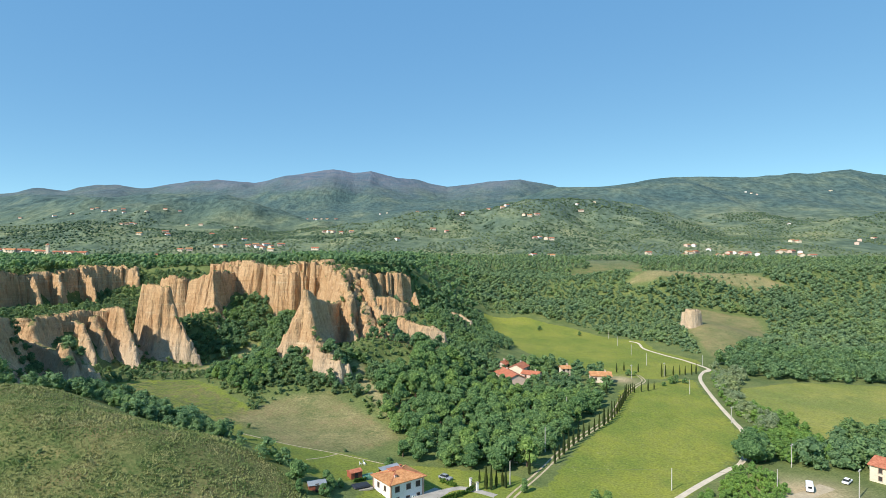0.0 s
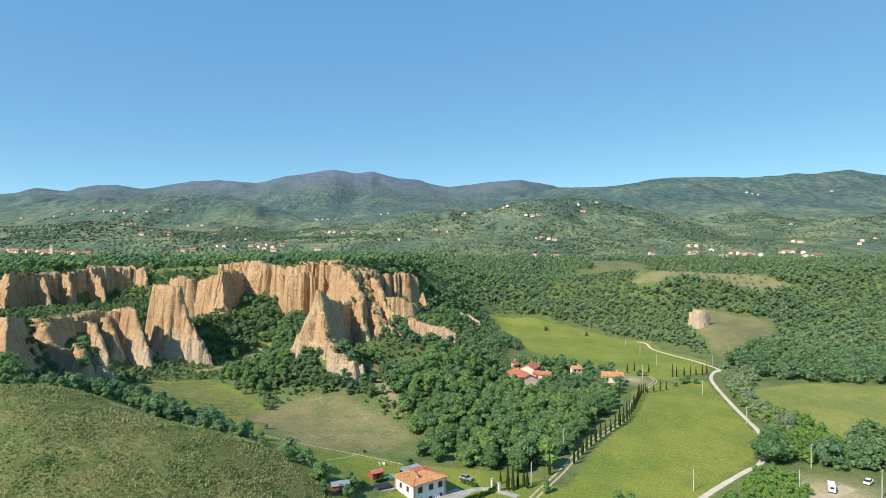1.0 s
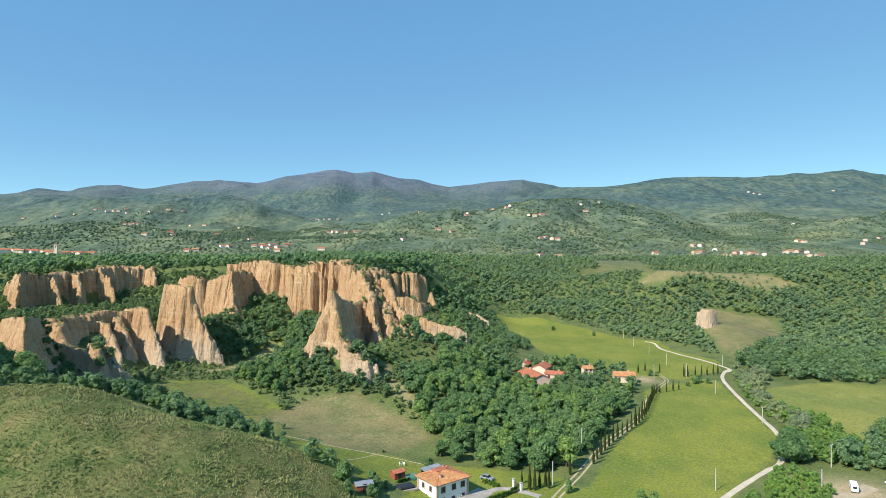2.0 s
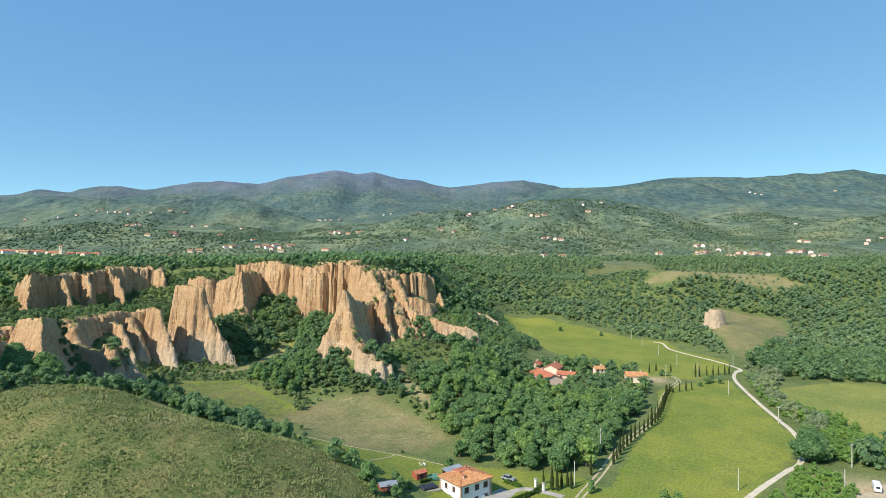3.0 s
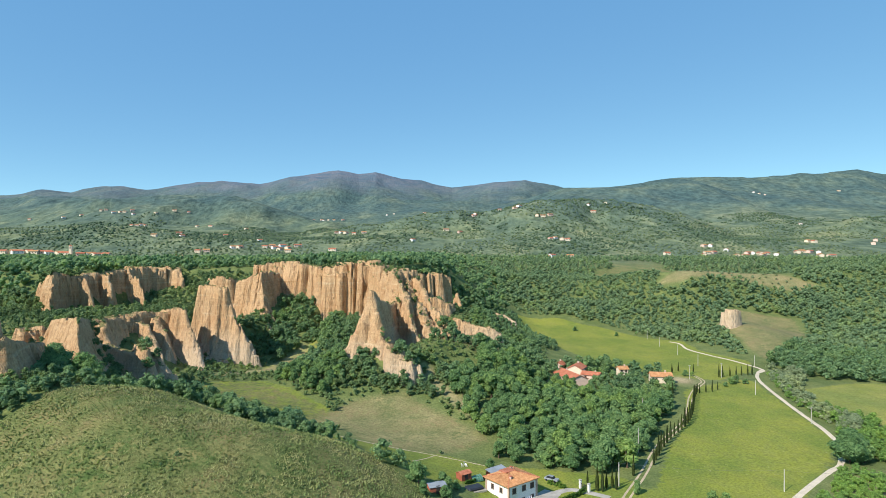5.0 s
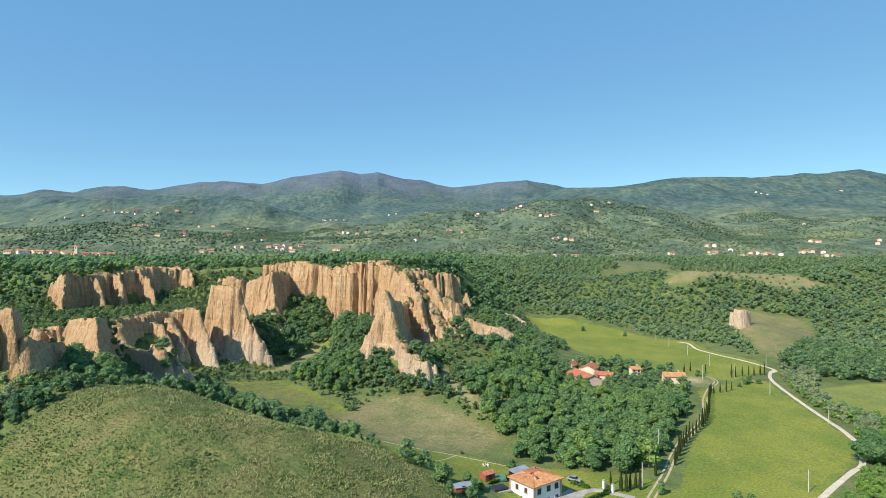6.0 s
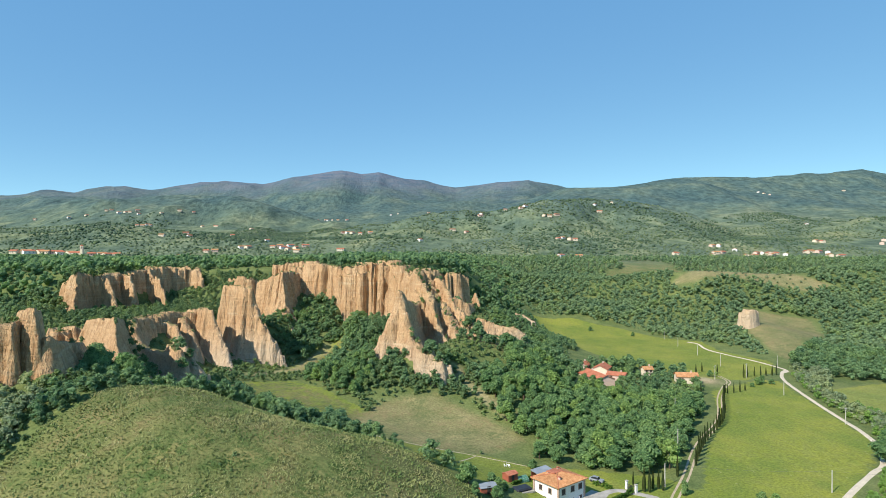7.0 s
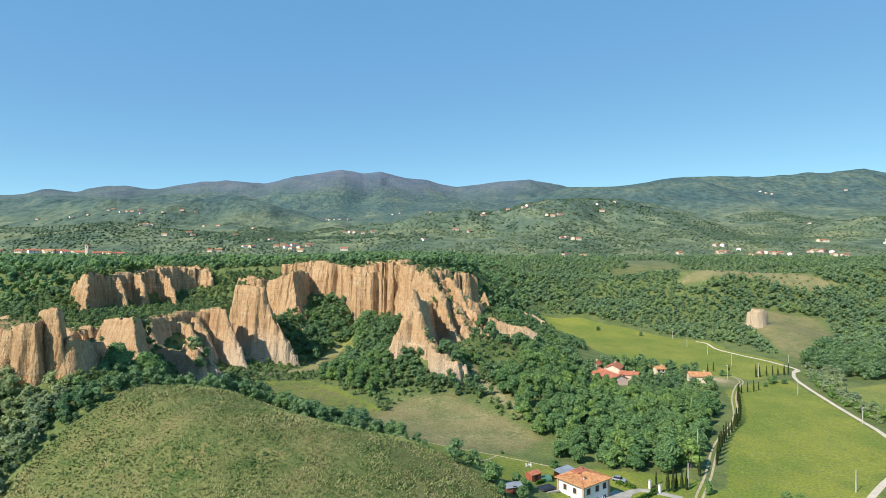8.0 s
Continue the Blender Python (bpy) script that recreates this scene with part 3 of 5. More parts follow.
def box(bm, x0, y0, z0, x1, y1, z1, bevel=0.0):
    vs = bmesh.ops.create_cube(bm, size=1)["verts"]
    for v in vs:
        v.co = Vector((x0 + (v.co.x + .5) * (x1 - x0), y0 + (v.co.y + .5) * (y1 - y0), z0 + (v.co.z + .5) * (z1 - z0)))
    if bevel:
        edges = list({e for v in vs for e in v.link_edges})
        bmesh.ops.bevel(bm, geom=edges, offset=bevel, segments=1, affect="EDGES")
    return bm


def boxed(x0, y0, z0, x1, y1, z1, bevel=0.0):
    return box(bmesh.new(), x0, y0, z0, x1, y1, z1, bevel)


def tube(bm, a, b, r0, r1, sides=7):
    a, b = Vector(a), Vector(b)
    turn = (b - a).to_track_quat("Z", "Y").to_matrix().to_4x4()
    bmesh.ops.create_cone(bm, cap_ends=True, segments=sides, radius1=r0, radius2=r1, depth=(b - a).length,
                          matrix=Matrix.Translation((a + b) / 2) @ turn)
    return bm


def inside(poly, x, y):
    """Which points lie in the polygon."""
    x, y = np.asarray(x, float), np.asarray(y, float)
    hit = np.zeros(x.shape, bool)
    for (ax, ay), (bx, by) in zip(poly, poly[1:] + poly[:1]):
        if ay != by:
            hit ^= ((ay > y) != (by > y)) & (x < (bx - ax) * (y - ay) / (by - ay) + ax)
    return hit


def line_gap(line, x, y):
    """Distance of points from a polyline."""
    best = np.full(np.shape(x), 1e9)
    for (ax, ay), (bx, by) in zip(line, line[1:]):
        t = np.clip(((x - ax) * (bx - ax) + (y - ay) * (by - ay)) / ((bx - ax) ** 2 + (by - ay) ** 2), 0, 1)
        best = np.minimum(best, np.hypot(x - ax - t * (bx - ax), y - ay - t * (by - ay)))
    return best


# ---- plan of fields, tracks and woods ----
BIG_FIELD = [(88, 292), (112, 310), (136, 322), (126, 280), (116, 240), (110, 212), (92, 188), (58, 152), (20, 150), (32, 172), (46, 202), (69, 240)]
RIGHT_FIELD = [(148, 296), (186, 312), (250, 300), (260, 262), (200, 240), (134, 208), (140, 238), (136, 262)]
FAR_FIELD = [(36, 570), (80, 575), (112, 545), (135, 495), (156, 462), (152, 420), (165, 378), (150, 345), (118, 318), (96, 322), (72, 352), (54, 410), (42, 480)]
TOWER_FIELD = [(176, 372), (190, 440), (196, 490), (238, 550), (282, 528), (262, 476), (214, 428)]
KNOLL_FIELD = [(186, 606), (212, 622), (240, 640), (282, 640), (330, 612), (348, 590), (318, 584), (286, 596), (256, 607), (232, 606), (210, 600)]
DRY_MEADOW = [(-76, 214), (-68, 236), (-48, 245), (-30, 226), (-14, 206), (-32, 190), (-52, 189)]
BASIN = [(-140, 234), (-132, 246), (-112, 262), (-96, 248), (-74, 226), (-68, 196), (-88, 204), (-112, 220)]
LAWN = [(-72, 196), (-52, 188), (-30, 188), (-22, 184), (-16, 170), (-34, 158), (-50, 158)]
YARD = [(-22, 150), (-24, 184), (0, 182), (24, 176), (30, 150)]
NEAR_HILL = [(-150, 128), (-134, 166), (-120, 170), (-96, 168), (-70, 164), (-50, 158), (-34, 148), (-20, 110), (-60, 60), (-150, 60)]
LANE = [(14, 150), (19, 161), (28.5, 177), (45, 207), (67.5, 240), (85, 277), (98, 300), (107, 314), (109, 330)]
ROAD = [(52, 148), (64.5, 160.5), (86, 180), (93.5, 186), (101, 196), (108, 208), (113.5, 223), (117, 237), (126.5, 275), (139, 318), (150, 340), (158, 350)]
FAR_ROAD = [(150, 340), (158, 350), (156, 378), (150, 402), (146, 428), (150, 452), (147, 464)]
SPUR_PATH = [(-38, 264), (-34, 254), (-27, 241), (-22, 232), (-19, 226)]
GLADE = [(-124, 284), (-112, 288), (-106, 308), (-99, 340), (-103, 356), (-112, 352), (-117, 330), (-122, 306)]
BASIN_PATH = [(-132, 268), (-124, 286), (-119, 300), (-117, 325), (-112, 350)]


def clearing(x, y):
    """Open patches in the wide woods."""
    return (y > 640) & (fbm(x, y * .7, 120, 3, 91) > .42)


def flat_z(x, y):
    return float(ground_z(np.array([float(x)]), np.array([float(y)]))[0])


def cover_once(x, y):
    """Plant cover: meadow, dry grass, bare earth, far land with haze in its colour."""
    rgba = np.zeros((*np.shape(x), 4), np.float32)
    for poly in (BIG_FIELD, FAR_FIELD, LAWN, BASIN, YARD, GLADE):
        rgba[..., 0] = np.maximum(rgba[..., 0], inside(poly, x, y))
    for poly in (RIGHT_FIELD, TOWER_FIELD, KNOLL_FIELD, DRY_MEADOW, NEAR_HILL):
        rgba[..., 1] = np.maximum(rgba[..., 1], inside(poly, x, y))
    rgba[..., 1] = np.maximum(rgba[..., 1], 0.55 * (inside(BASIN, x, y) | inside(GLADE, x, y)))
    rgba[..., 1] = np.where(inside(RIGHT_FIELD, x, y), 0.22, rgba[..., 1])
    rgba[..., 0] = np.where(inside(RIGHT_FIELD, x, y), 1, rgba[..., 0])
    rgba[..., 1] = np.where(inside(NEAR_HILL, x, y), 0.66, rgba[..., 1])
    for line, wide in ((SPUR_PATH, 1.1), (BASIN_PATH, .7)):
        rgba[..., 2] = np.maximum(rgba[..., 2], sm(wide + 1.5, wide - .5, line_gap(line, x, y)))
    for poly, share in ((DRY_MEADOW, .24), (TOWER_FIELD, .18), (KNOLL_FIELD, .30), (RIGHT_FIELD, .12)):
        rgba[..., 2] = np.maximum(rgba[..., 2], share * inside(poly, x, y))
    rgba[..., 2] = np.maximum(rgba[..., 2], 1.3 * mound(x, y, 101, 165, 13, 8))
    rgba[..., 2] = np.maximum(rgba[..., 2], mound(x, y, 96, 316, 7, 9))
    rgba[..., 1] = np.maximum(rgba[..., 1], .9 * clearing(x, y))
    rgba[..., 1] = np.maximum(rgba[..., 1], .8 * (np.hypot((x + 8) / 24, (y - 306) / 20) < 1))
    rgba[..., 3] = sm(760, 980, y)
    return rgba


def cover_at(x, y):
    """Cover with soft, uneven borders."""
    total = 0
    for k in range(6):
        total = total + cover_once(x + 2.2 * math.cos(k * 1.05), y + 3.0 * math.sin(k * 1.05)) / 6
    return total.astype(np.float32)


# ---- the ground, one sheet to the horizon ----
def graded(a, b, step, low, high, growth):
    mid = list(np.arange(a, b + step / 2, step))
    for end, sign in ((high, 1), (low, -1)):
        at, s = (mid[-1] if sign > 0 else mid[0]), step
        extra = []
        while (at - end) * sign < 0:
            s *= growth
            at += s * sign
            extra.append(at)
        mid = mid + extra if sign > 0 else extra[::-1] + mid
    return np.array(mid)


gx = graded(-290, 170, 2.0, -4600, 4600, 1.014)
gy = graded(120, 420, 2.0, -900, 4900, 1.017)
GX, GY = np.meshgrid(gx, gy)
GZ = ground_z(GX, GY)
nx, ny = len(gx), len(gy)
ids = np.arange(nx * ny, dtype=np.int32).reshape(ny, nx)
quads = np.stack([ids[:-1, :-1], ids[:-1, 1:], ids[1:, 1:], ids[1:, :-1]], -1).reshape(-1, 4)
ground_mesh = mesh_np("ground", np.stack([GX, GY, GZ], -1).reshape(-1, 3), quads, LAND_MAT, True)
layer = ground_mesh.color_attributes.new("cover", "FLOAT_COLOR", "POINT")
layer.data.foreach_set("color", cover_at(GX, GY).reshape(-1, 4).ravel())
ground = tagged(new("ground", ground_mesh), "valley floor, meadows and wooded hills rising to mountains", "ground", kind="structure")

# ---- earth forms ----
EARTH_LABELS = {
    "pinnacle": ("earth_pinnacle", "tall pointed ochre earth pinnacle with eroded flanks"),
    "lone_pillar": ("earth_pillar", "slim free-standing ochre earth pillar among scrub"),
}


def build_earth(key, shape, corners, step=0.5, margin=20):
    """One earth form from its height function, cut off where it dips under the ground."""
    cx, cy = [c[0] for c in corners], [c[1] for c in corners]
    xs = np.arange(min(cx) - margin, max(cx) + margin, step)
    ys = np.arange(min(cy) - margin, max(cy) + margin, step)
    X, Y = np.meshgrid(xs, ys)
    Z, G = shape(X, Y), ground_z(X, Y)
    keep = Z > G - 1.2
    Z = np.maximum(Z, G - 1.5)
    idx = np.arange(X.size, dtype=np.int32).reshape(X.shape)
    q = np.stack([idx[:-1, :-1], idx[:-1, 1:], idx[1:, 1:], idx[1:, :-1]], -1)
    use = keep[:-1, :-1] | keep[:-1, 1:] | keep[1:, 1:] | keep[1:, :-1]
    q = q[use]
    used, inverse = np.unique(q.ravel(), return_inverse=True)
    verts = np.stack([X, Y, Z], -1).reshape(-1, 3)[used]
    name, label = EARTH_LABELS.get(key, ("earth_fin" if "fin" in key or "slab" in key else "earth_cliff",
                                         "steep ochre " + key.replace("_", " ") + " of fluted eroded earth"))
    return tagged(new(name, mesh_np(name, verts, inverse.reshape(-1, 4), EARTH_MAT, True)), label, "cliff", "eroded earth cliffs", "structure")


for k, (key, (steep, depth, crest)) in enumerate(EARTH.items()):
    build_earth(key, lambda x, y: earth_z(x, y, steep, depth, crest, 100 + 31 * k), crest)
for k, (key, (depth, top, corners)) in enumerate(BLOCKS.items()):
    build_earth(key, lambda x, y: block_z(x, y, depth, top, corners, 2100 + 53 * k), corners, 0.42, 32)
TOWER = (8.0, .9, ((195.5, 473, 16.5, 2.4), (199, 472.5, 19, 3.2), (203.0, 473.5, 18.5, 2.8)))
tagged(build_earth("tower", lambda x, y: earth_z(x, y, *TOWER, 977), TOWER[2]), "squat round block of ochre earth standing in a sloping field", "cliff")


# ---- tracks ----
def smooth_line(line, step):
    pts = [Vector((*p, 0)) for p in line]
    out = []
    for i in range(len(pts) - 1):
        p0, p1, p2, p3 = pts[max(i - 1, 0)], pts[i], pts[i + 1], pts[min(i + 2, len(pts) - 1)]
        count = max(2, int((p2 - p1).length / step))
        for j in range(count):
            t = j / count
            out.append(0.5 * (2 * p1 + (p2 - p0) * t + (2 * p0 - 5 * p1 + 4 * p2 - p3) * t * t + (3 * p1 - p0 - 3 * p2 + p3) * t ** 3))
    return out + [pts[-1]]


def build_track(name, line, half, mat, label, lift=0.10, across=4, seed=0):
    pts = smooth_line(line, 1.5)
    verts, faces = [], []
    for i, p in enumerate(pts):
        d = (pts[min(i + 1, len(pts) - 1)] - pts[max(i - 1, 0)]).normalized()
        n = Vector((-d.y, d.x, 0))
        for j in range(across + 1):
            f = j / across * 2 - 1
            wob = 1 + 0.22 * (vnoise(i * 1.5, j * 0.0 + (3 if f > 0 else 0), 4.0, seed) - .5)
            q = p + n * f * half * wob
            edge = abs(f) > .99
            verts.append((q.x, q.y, lift if not edge else -0.05))
    for i in range(len(pts) - 1):
        for j in range(across):
            a = i * (across + 1) + j
            faces.append((a, a + 1, a + across + 2, a + across + 1))
    verts = np.array(verts)
    verts[:, 2] += ground_z(verts[:, 0], verts[:, 1])
    return tagged(new(name, mesh_np(name, verts, faces, mat, True)), label, "road", kind="structure")


build_track("road", ROAD, 1.1, GRAVEL, "pale gravel farm road between meadow and hedge", seed=1)
build_track("road", FAR_ROAD, 1.0, GRAVEL, "pale gravel road curving along the edge of the wood", seed=2, lift=0.16)
build_track("path", [(-66, 194.5), (-51, 189), (-36, 187.5), (-25, 185), (-16, 182)], .4, DIRT, "thin worn path between lawn and dry meadow", seed=21, across=2)
build_track("path", [(-40, 171), (-36.5, 180), (-33.5, 187)], .35, DIRT, "thin worn path across the lawn", seed=22, across=2)
for k, off in enumerate((-0.85, 0.85)):
    shifted = [(x + off * .84, y - off * .54) for x, y in LANE]
    build_track("lane", shifted, 0.48, DIRT, "worn wheel track of the cypress lane", seed=3 + k, across=2)

# ---- plants ----
rng = np.random.default_rng(7)
ICO_V = np.array([(0, 0, 1)] + [(.894 * math.cos(radians(72 * k)), .894 * math.sin(radians(72 * k)), .447) for k in range(5)]
                 + [(.894 * math.cos(radians(72 * k + 36)), .894 * math.sin(radians(72 * k + 36)), -.447) for k in range(5)] + [(0, 0, -1)])
ICO_F = np.array([(0, 1 + k, 1 + (k + 1) % 5) for k in range(5)] + [(11, 6 + (k + 1) % 5, 6 + k) for k in range(5)]
                 + [(1 + k, 6 + k, 1 + (k + 1) % 5) for k in range(5)] + [(6 + k, 6 + (k + 1) % 5, 1 + (k + 1) % 5) for k in range(5)])


def finer(v, f):
    """Each triangle of a ball in four."""
    v, made, out = list(map(tuple, v)), {}, []

    def mid(a, b):
        key = (min(a, b), max(a, b))
        if key not in made:
            p = np.array(v[a]) + np.array(v[b])
            v.append(tuple(p / np.linalg.norm(p)))
            made[key] = len(v) - 1
        return made[key]

    for a, b, c in f:
        ab, bc, ca = mid(a, b), mid(b, c), mid(c, a)
        out += [(a, ab, ca), (ab, b, bc), (ca, bc, c), (ab, bc, ca)]
    return np.array(v), np.array(out)


BALL_V, BALL_F = finer(ICO_V, ICO_F)


def crown_arrays(r, h, lumps, cards, size, g, fine=True, squash=0.8, low=0.15):
    """A crown: rough inner lumps, and leaf sprays all round them. Returns corners and triangles, base at z = 0."""
    verts, tris, count = [], [], 0
    cent, rad = [], []
    for k in range(lumps):
        a, f = g.uniform(0, 2 * math.pi), (k + .5) / lumps
        lift = low + (1 - low) * f ** 0.8
        reach = r * 0.62 * math.sqrt(max(0.05, 1 - (2 * lift - 0.85) ** 2 * .9)) * g.uniform(.35, 1)
        cent.append((reach * math.cos(a), reach * math.sin(a), h * (lift * .74 + .08)))
        rad.append(r * g.uniform(.34, .52) * (1.1 - .35 * lift))
    bv, bf = (BALL_V, BALL_F) if fine else (ICO_V, ICO_F)
    for c, q in zip(cent, rad):
        v = bv * (q * .80) * g.uniform(.78, 1.15, (len(bv), 1))
        v[:, 2] *= squash
        verts.append(v + np.array(c))
        tris.append(bf + count)
        count += len(bv)
    per = max(1, cards // lumps)
    for c, q in zip(cent, rad):
        d = g.normal(size=(per, 3))
        d[:, 2] = np.abs(d[:, 2]) * np.where(g.random(per) < .78, 1, -.6)
        d /= np.linalg.norm(d, axis=1, keepdims=True)
        p = np.array(c) + d * q * g.uniform(.82, 1.12, (per, 1)) * np.array((1, 1, squash))
        n = d * .8 + g.normal(size=(per, 3)) * .5 + np.array((0, 0, .7))
        n /= np.linalg.norm(n, axis=1, keepdims=True)
        t = np.cross(n, g.normal(size=(per, 3)))
        t /= np.linalg.norm(t, axis=1, keepdims=True)
        b = np.cross(n, t)
        s = size * g.uniform(.6, 1.35, (per, 1))
        corners = np.stack([p - t * s * .6, p - b * s * .42 + n * s * .12, p + t * s * .6, p + b * s * .42 + n * s * .12], 1)
        verts.append(corners.reshape(-1, 3))
        base = count + 4 * np.arange(per)[:, None]
        tris.append(np.concatenate([base + np.array((0, 1, 2)), base + np.array((0, 2, 3))]))
        count += 4 * per
    return np.concatenate(verts), np.concatenate(tris)


def cypress_arrays(r, h, g, cards=220):
    verts, tris, count = [], [], 0
    rings, sides = 9, 8
    v = []
    for i in range(rings):
        f = i / (rings - 1)
        q = r * (0.55 + .45 * math.sin(math.pi * min(1, f * 1.25 + .12))) * (1 - f ** 3) * g.uniform(.85, 1.05)
        for j in range(sides):
            a = 2 * math.pi * j / sides
            v.append((q * .85 * math.cos(a), q * .85 * math.sin(a), .25 + f * (h - .4)))
    v = np.array(v)
    ring = np.arange(rings * sides).reshape(rings, sides)
    a, b = ring[:-1], np.roll(ring[:-1], -1, 1)
    c, d = np.roll(ring[1:], -1, 1), ring[1:]
    verts.append(v)
    tris += [np.stack([a, b, c], -1).reshape(-1, 3), np.stack([a, c, d], -1).reshape(-1, 3)]
    count = len(v)
    f = g.random(cards) ** .9
    q = r * (0.55 + .45 * np.sin(math.pi * np.minimum(1, f * 1.25 + .12))) * (1 - f ** 3)
    an = g.uniform(0, 2 * math.pi, cards)
    p = np.stack([q * np.cos(an), q * np.sin(an), .25 + f * (h - .3)], 1)
    out = np.stack([np.cos(an), np.sin(an), 0 * an], 1)
    side = np.stack([-np.sin(an), np.cos(an), 0 * an], 1)
    s = g.uniform(.2, .38, (cards, 1))
    up = np.array((0, 0, 1.0)) + out * .25
    corners = np.stack([p - side * s * .6, p - up * s, p + side * s * .6, p + up * s * 1.5], 1)
    verts.append(corners.reshape(-1, 3))
    base = count + 4 * np.arange(cards)[:, None]
    tris += [base + np.array((0, 1, 2)), base + np.array((0, 2, 3))]
    return np.concatenate(verts), np.concatenate(tris)


def joined(name, variants, spots, mat, label, category, g):
    """Many plants in one mesh. spots: x, y, z, scale."""
    verts, tris, count = [], [], 0
    for x, y, z, s in spots:
        v, f = variants[int(g.integers(len(variants)))]
        a = g.uniform(0, 2 * math.pi)
        c, n = math.cos(a) * s, math.sin(a) * s
        w = np.empty_like(v)
        w[:, 0], w[:, 1], w[:, 2] = v[:, 0] * c - v[:, 1] * n + x, v[:, 0] * n + v[:, 1] * c + y, v[:, 2] * s * g.uniform(.88, 1.15) + z
        verts.append(w)
        tris.append(f + count)
        count += len(v)
    return tagged(new(name, mesh_np(name, np.concatenate(verts), np.concatenate(tris), mat)), label, category, kind="stuff")


def scatter(poly, gap, g, test=None):
    """Points in a polygon, at least about gap apart."""
    xs, ys = [p[0] for p in poly], [p[1] for p in poly]
    cols, rows = int((max(xs) - min(xs)) / gap) + 1, int((max(ys) - min(ys)) / gap) + 1
    i, j = np.meshgrid(np.arange(cols), np.arange(rows))
    x = min(xs) + (i + .5 * (j % 2) + g.uniform(-.36, .36, i.shape)) * gap
    y = min(ys) + (j + g.uniform(-.36, .36, i.shape)) * gap
    ok = inside(poly, x, y)
    if test is not None:
        ok &= test(x, y)
    return x[ok], y[ok]


def steepness(x, y):
    return np.hypot(land_z(x + 1.5, y) - land_z(x - 1.5, y), land_z(x, y + 1.5) - land_z(x, y - 1.5)) / 3


def on_land(x, y, scale, sink=0.3, limit=1.8):
    """Spots for plants on ground that is not too steep."""
    ok = steepness(x, y) < limit
    x, y = x[ok], y[ok]
    s = np.broadcast_to(scale, ok.shape)[ok]
    return list(zip(x, y, land_z(x, y) - sink, s))


def clear_of_fields(x, y):
    bad = np.zeros(np.shape(x), bool)
    for poly in (BIG_FIELD, RIGHT_FIELD, FAR_FIELD, TOWER_FIELD, KNOLL_FIELD, DRY_MEADOW, BASIN, GLADE, LAWN, YARD, NEAR_HILL):
        bad |= inside(poly, x, y)
    for line, wide in ((LANE, 4.0), (ROAD, 3.0), (FAR_ROAD, 4.0), (SPUR_PATH, 2.0), (BASIN_PATH, 2.4)):
        bad |= line_gap(line, x, y) < wide
    bad |= np.hypot(x - 97, y - 316) < 9
    bad |= (np.hypot(x - 34, y - 302) < 12) | (np.hypot(x - 41, y - 318) < 7) | (np.hypot(x - 46, y - 309) < 5) | (np.hypot(x - 82, y - 309) < 9) | (np.hypot(x - 66, y - 322) < 5)
    bad |= np.hypot((x + 31) / 21, (y - 279) / 11) < 1      # scrub only below the toe ridge
    bad |= clearing(x, y)
    bad |= (np.abs(x + 9) < 13) & (y > 306) & (y < 325)      # open ground before the eastern slab
    bad |= (x < -400) & (y > 690)
    return ~bad


OAKS = [crown_arrays(r, h, 13, 910, .62, rng) for r, h in ((3.6, 7.5), (4.0, 8.5), (3.2, 7.0), (4.4, 8.0), (3.0, 8.5))]
WOODS = [crown_arrays(r, h, 7, 154, .95, rng, False) for r, h in ((3.6, 7.5), (4.2, 8.5), (3.4, 8.0), (4.6, 9.0))]
MIDS = [crown_arrays(r, h, 9, 250, .74, rng, False) for r, h in ((3.6, 7.5), (4.2, 8.0), (3.4, 7.2), (4.4, 8.6))]
SHRUBS = [crown_arrays(r, h, 5, 110, .6, rng, False, low=.05) for r, h in ((1.8, 2.4), (2.2, 2.8), (1.5, 2.2))]
FAR_CLUMPS = [crown_arrays(r, h, 3, 9, 1.5, rng, False) for r, h in ((4.8, 7.0), (5.2, 7.6), (4.4, 6.6))]
FARS = [crown_arrays(r, h, 5, 22, 1.25, rng, False) for r, h in ((4.8, 7.2), (5.4, 7.6), (4.4, 7.0), (5.0, 8.6))]
DOTS = [(ICO_V * np.array((4.8, 4.8, 3.4)) * rng.uniform(.65, 1.25, (12, 1)) + np.array((0, 0, 2.4)), ICO_F) for k in range(4)]

# woods by the plan
VALLEY_WOOD = [(-32, 246), (-14, 204), (-6, 190), (2, 184), (18, 178), (28, 184), (42, 210), (62, 244), (80, 284), (92, 310), (86, 330), (56, 344), (28, 328), (8, 322), (-14, 296), (-24, 270)]
SPUR_WOOD = [(-76, 250), (-50, 247), (-32, 238), (-22, 262), (-8, 300), (24, 330), (30, 380), (46, 400), (52, 440), (40, 560), (-10, 480), (-10, 440), (-14, 400), (-26, 330), (-44, 262), (-80, 262)]
RAVINE_WOOD = [(-108, 262), (-80, 240), (-74, 262), (-76, 300), (-82, 340), (-104, 372), (-122, 400), (-136, 380), (-128, 340), (-112, 300)]
WEST_WOOD = [(-150, 240), (-136, 232), (-116, 218), (-92, 200), (-74, 186), (-60, 168), (-96, 172), (-124, 176), (-146, 200)]
HILL_EDGE = [(-92, 190), (-72, 188), (-50, 170), (-38, 152), (-46, 150), (-62, 162), (-90, 174)]
LEFT_SLOPE = [(-160, 190), (-154, 180), (-150, 168), (-149, 150), (-148, 128), (-190, 110), (-230, 150), (-190, 160), (-164, 172)]
HILL_BACK = [(-160, 200), (-140, 188), (-126, 171), (-136, 152), (-147, 142), (-148, 168), (-153, 187)]
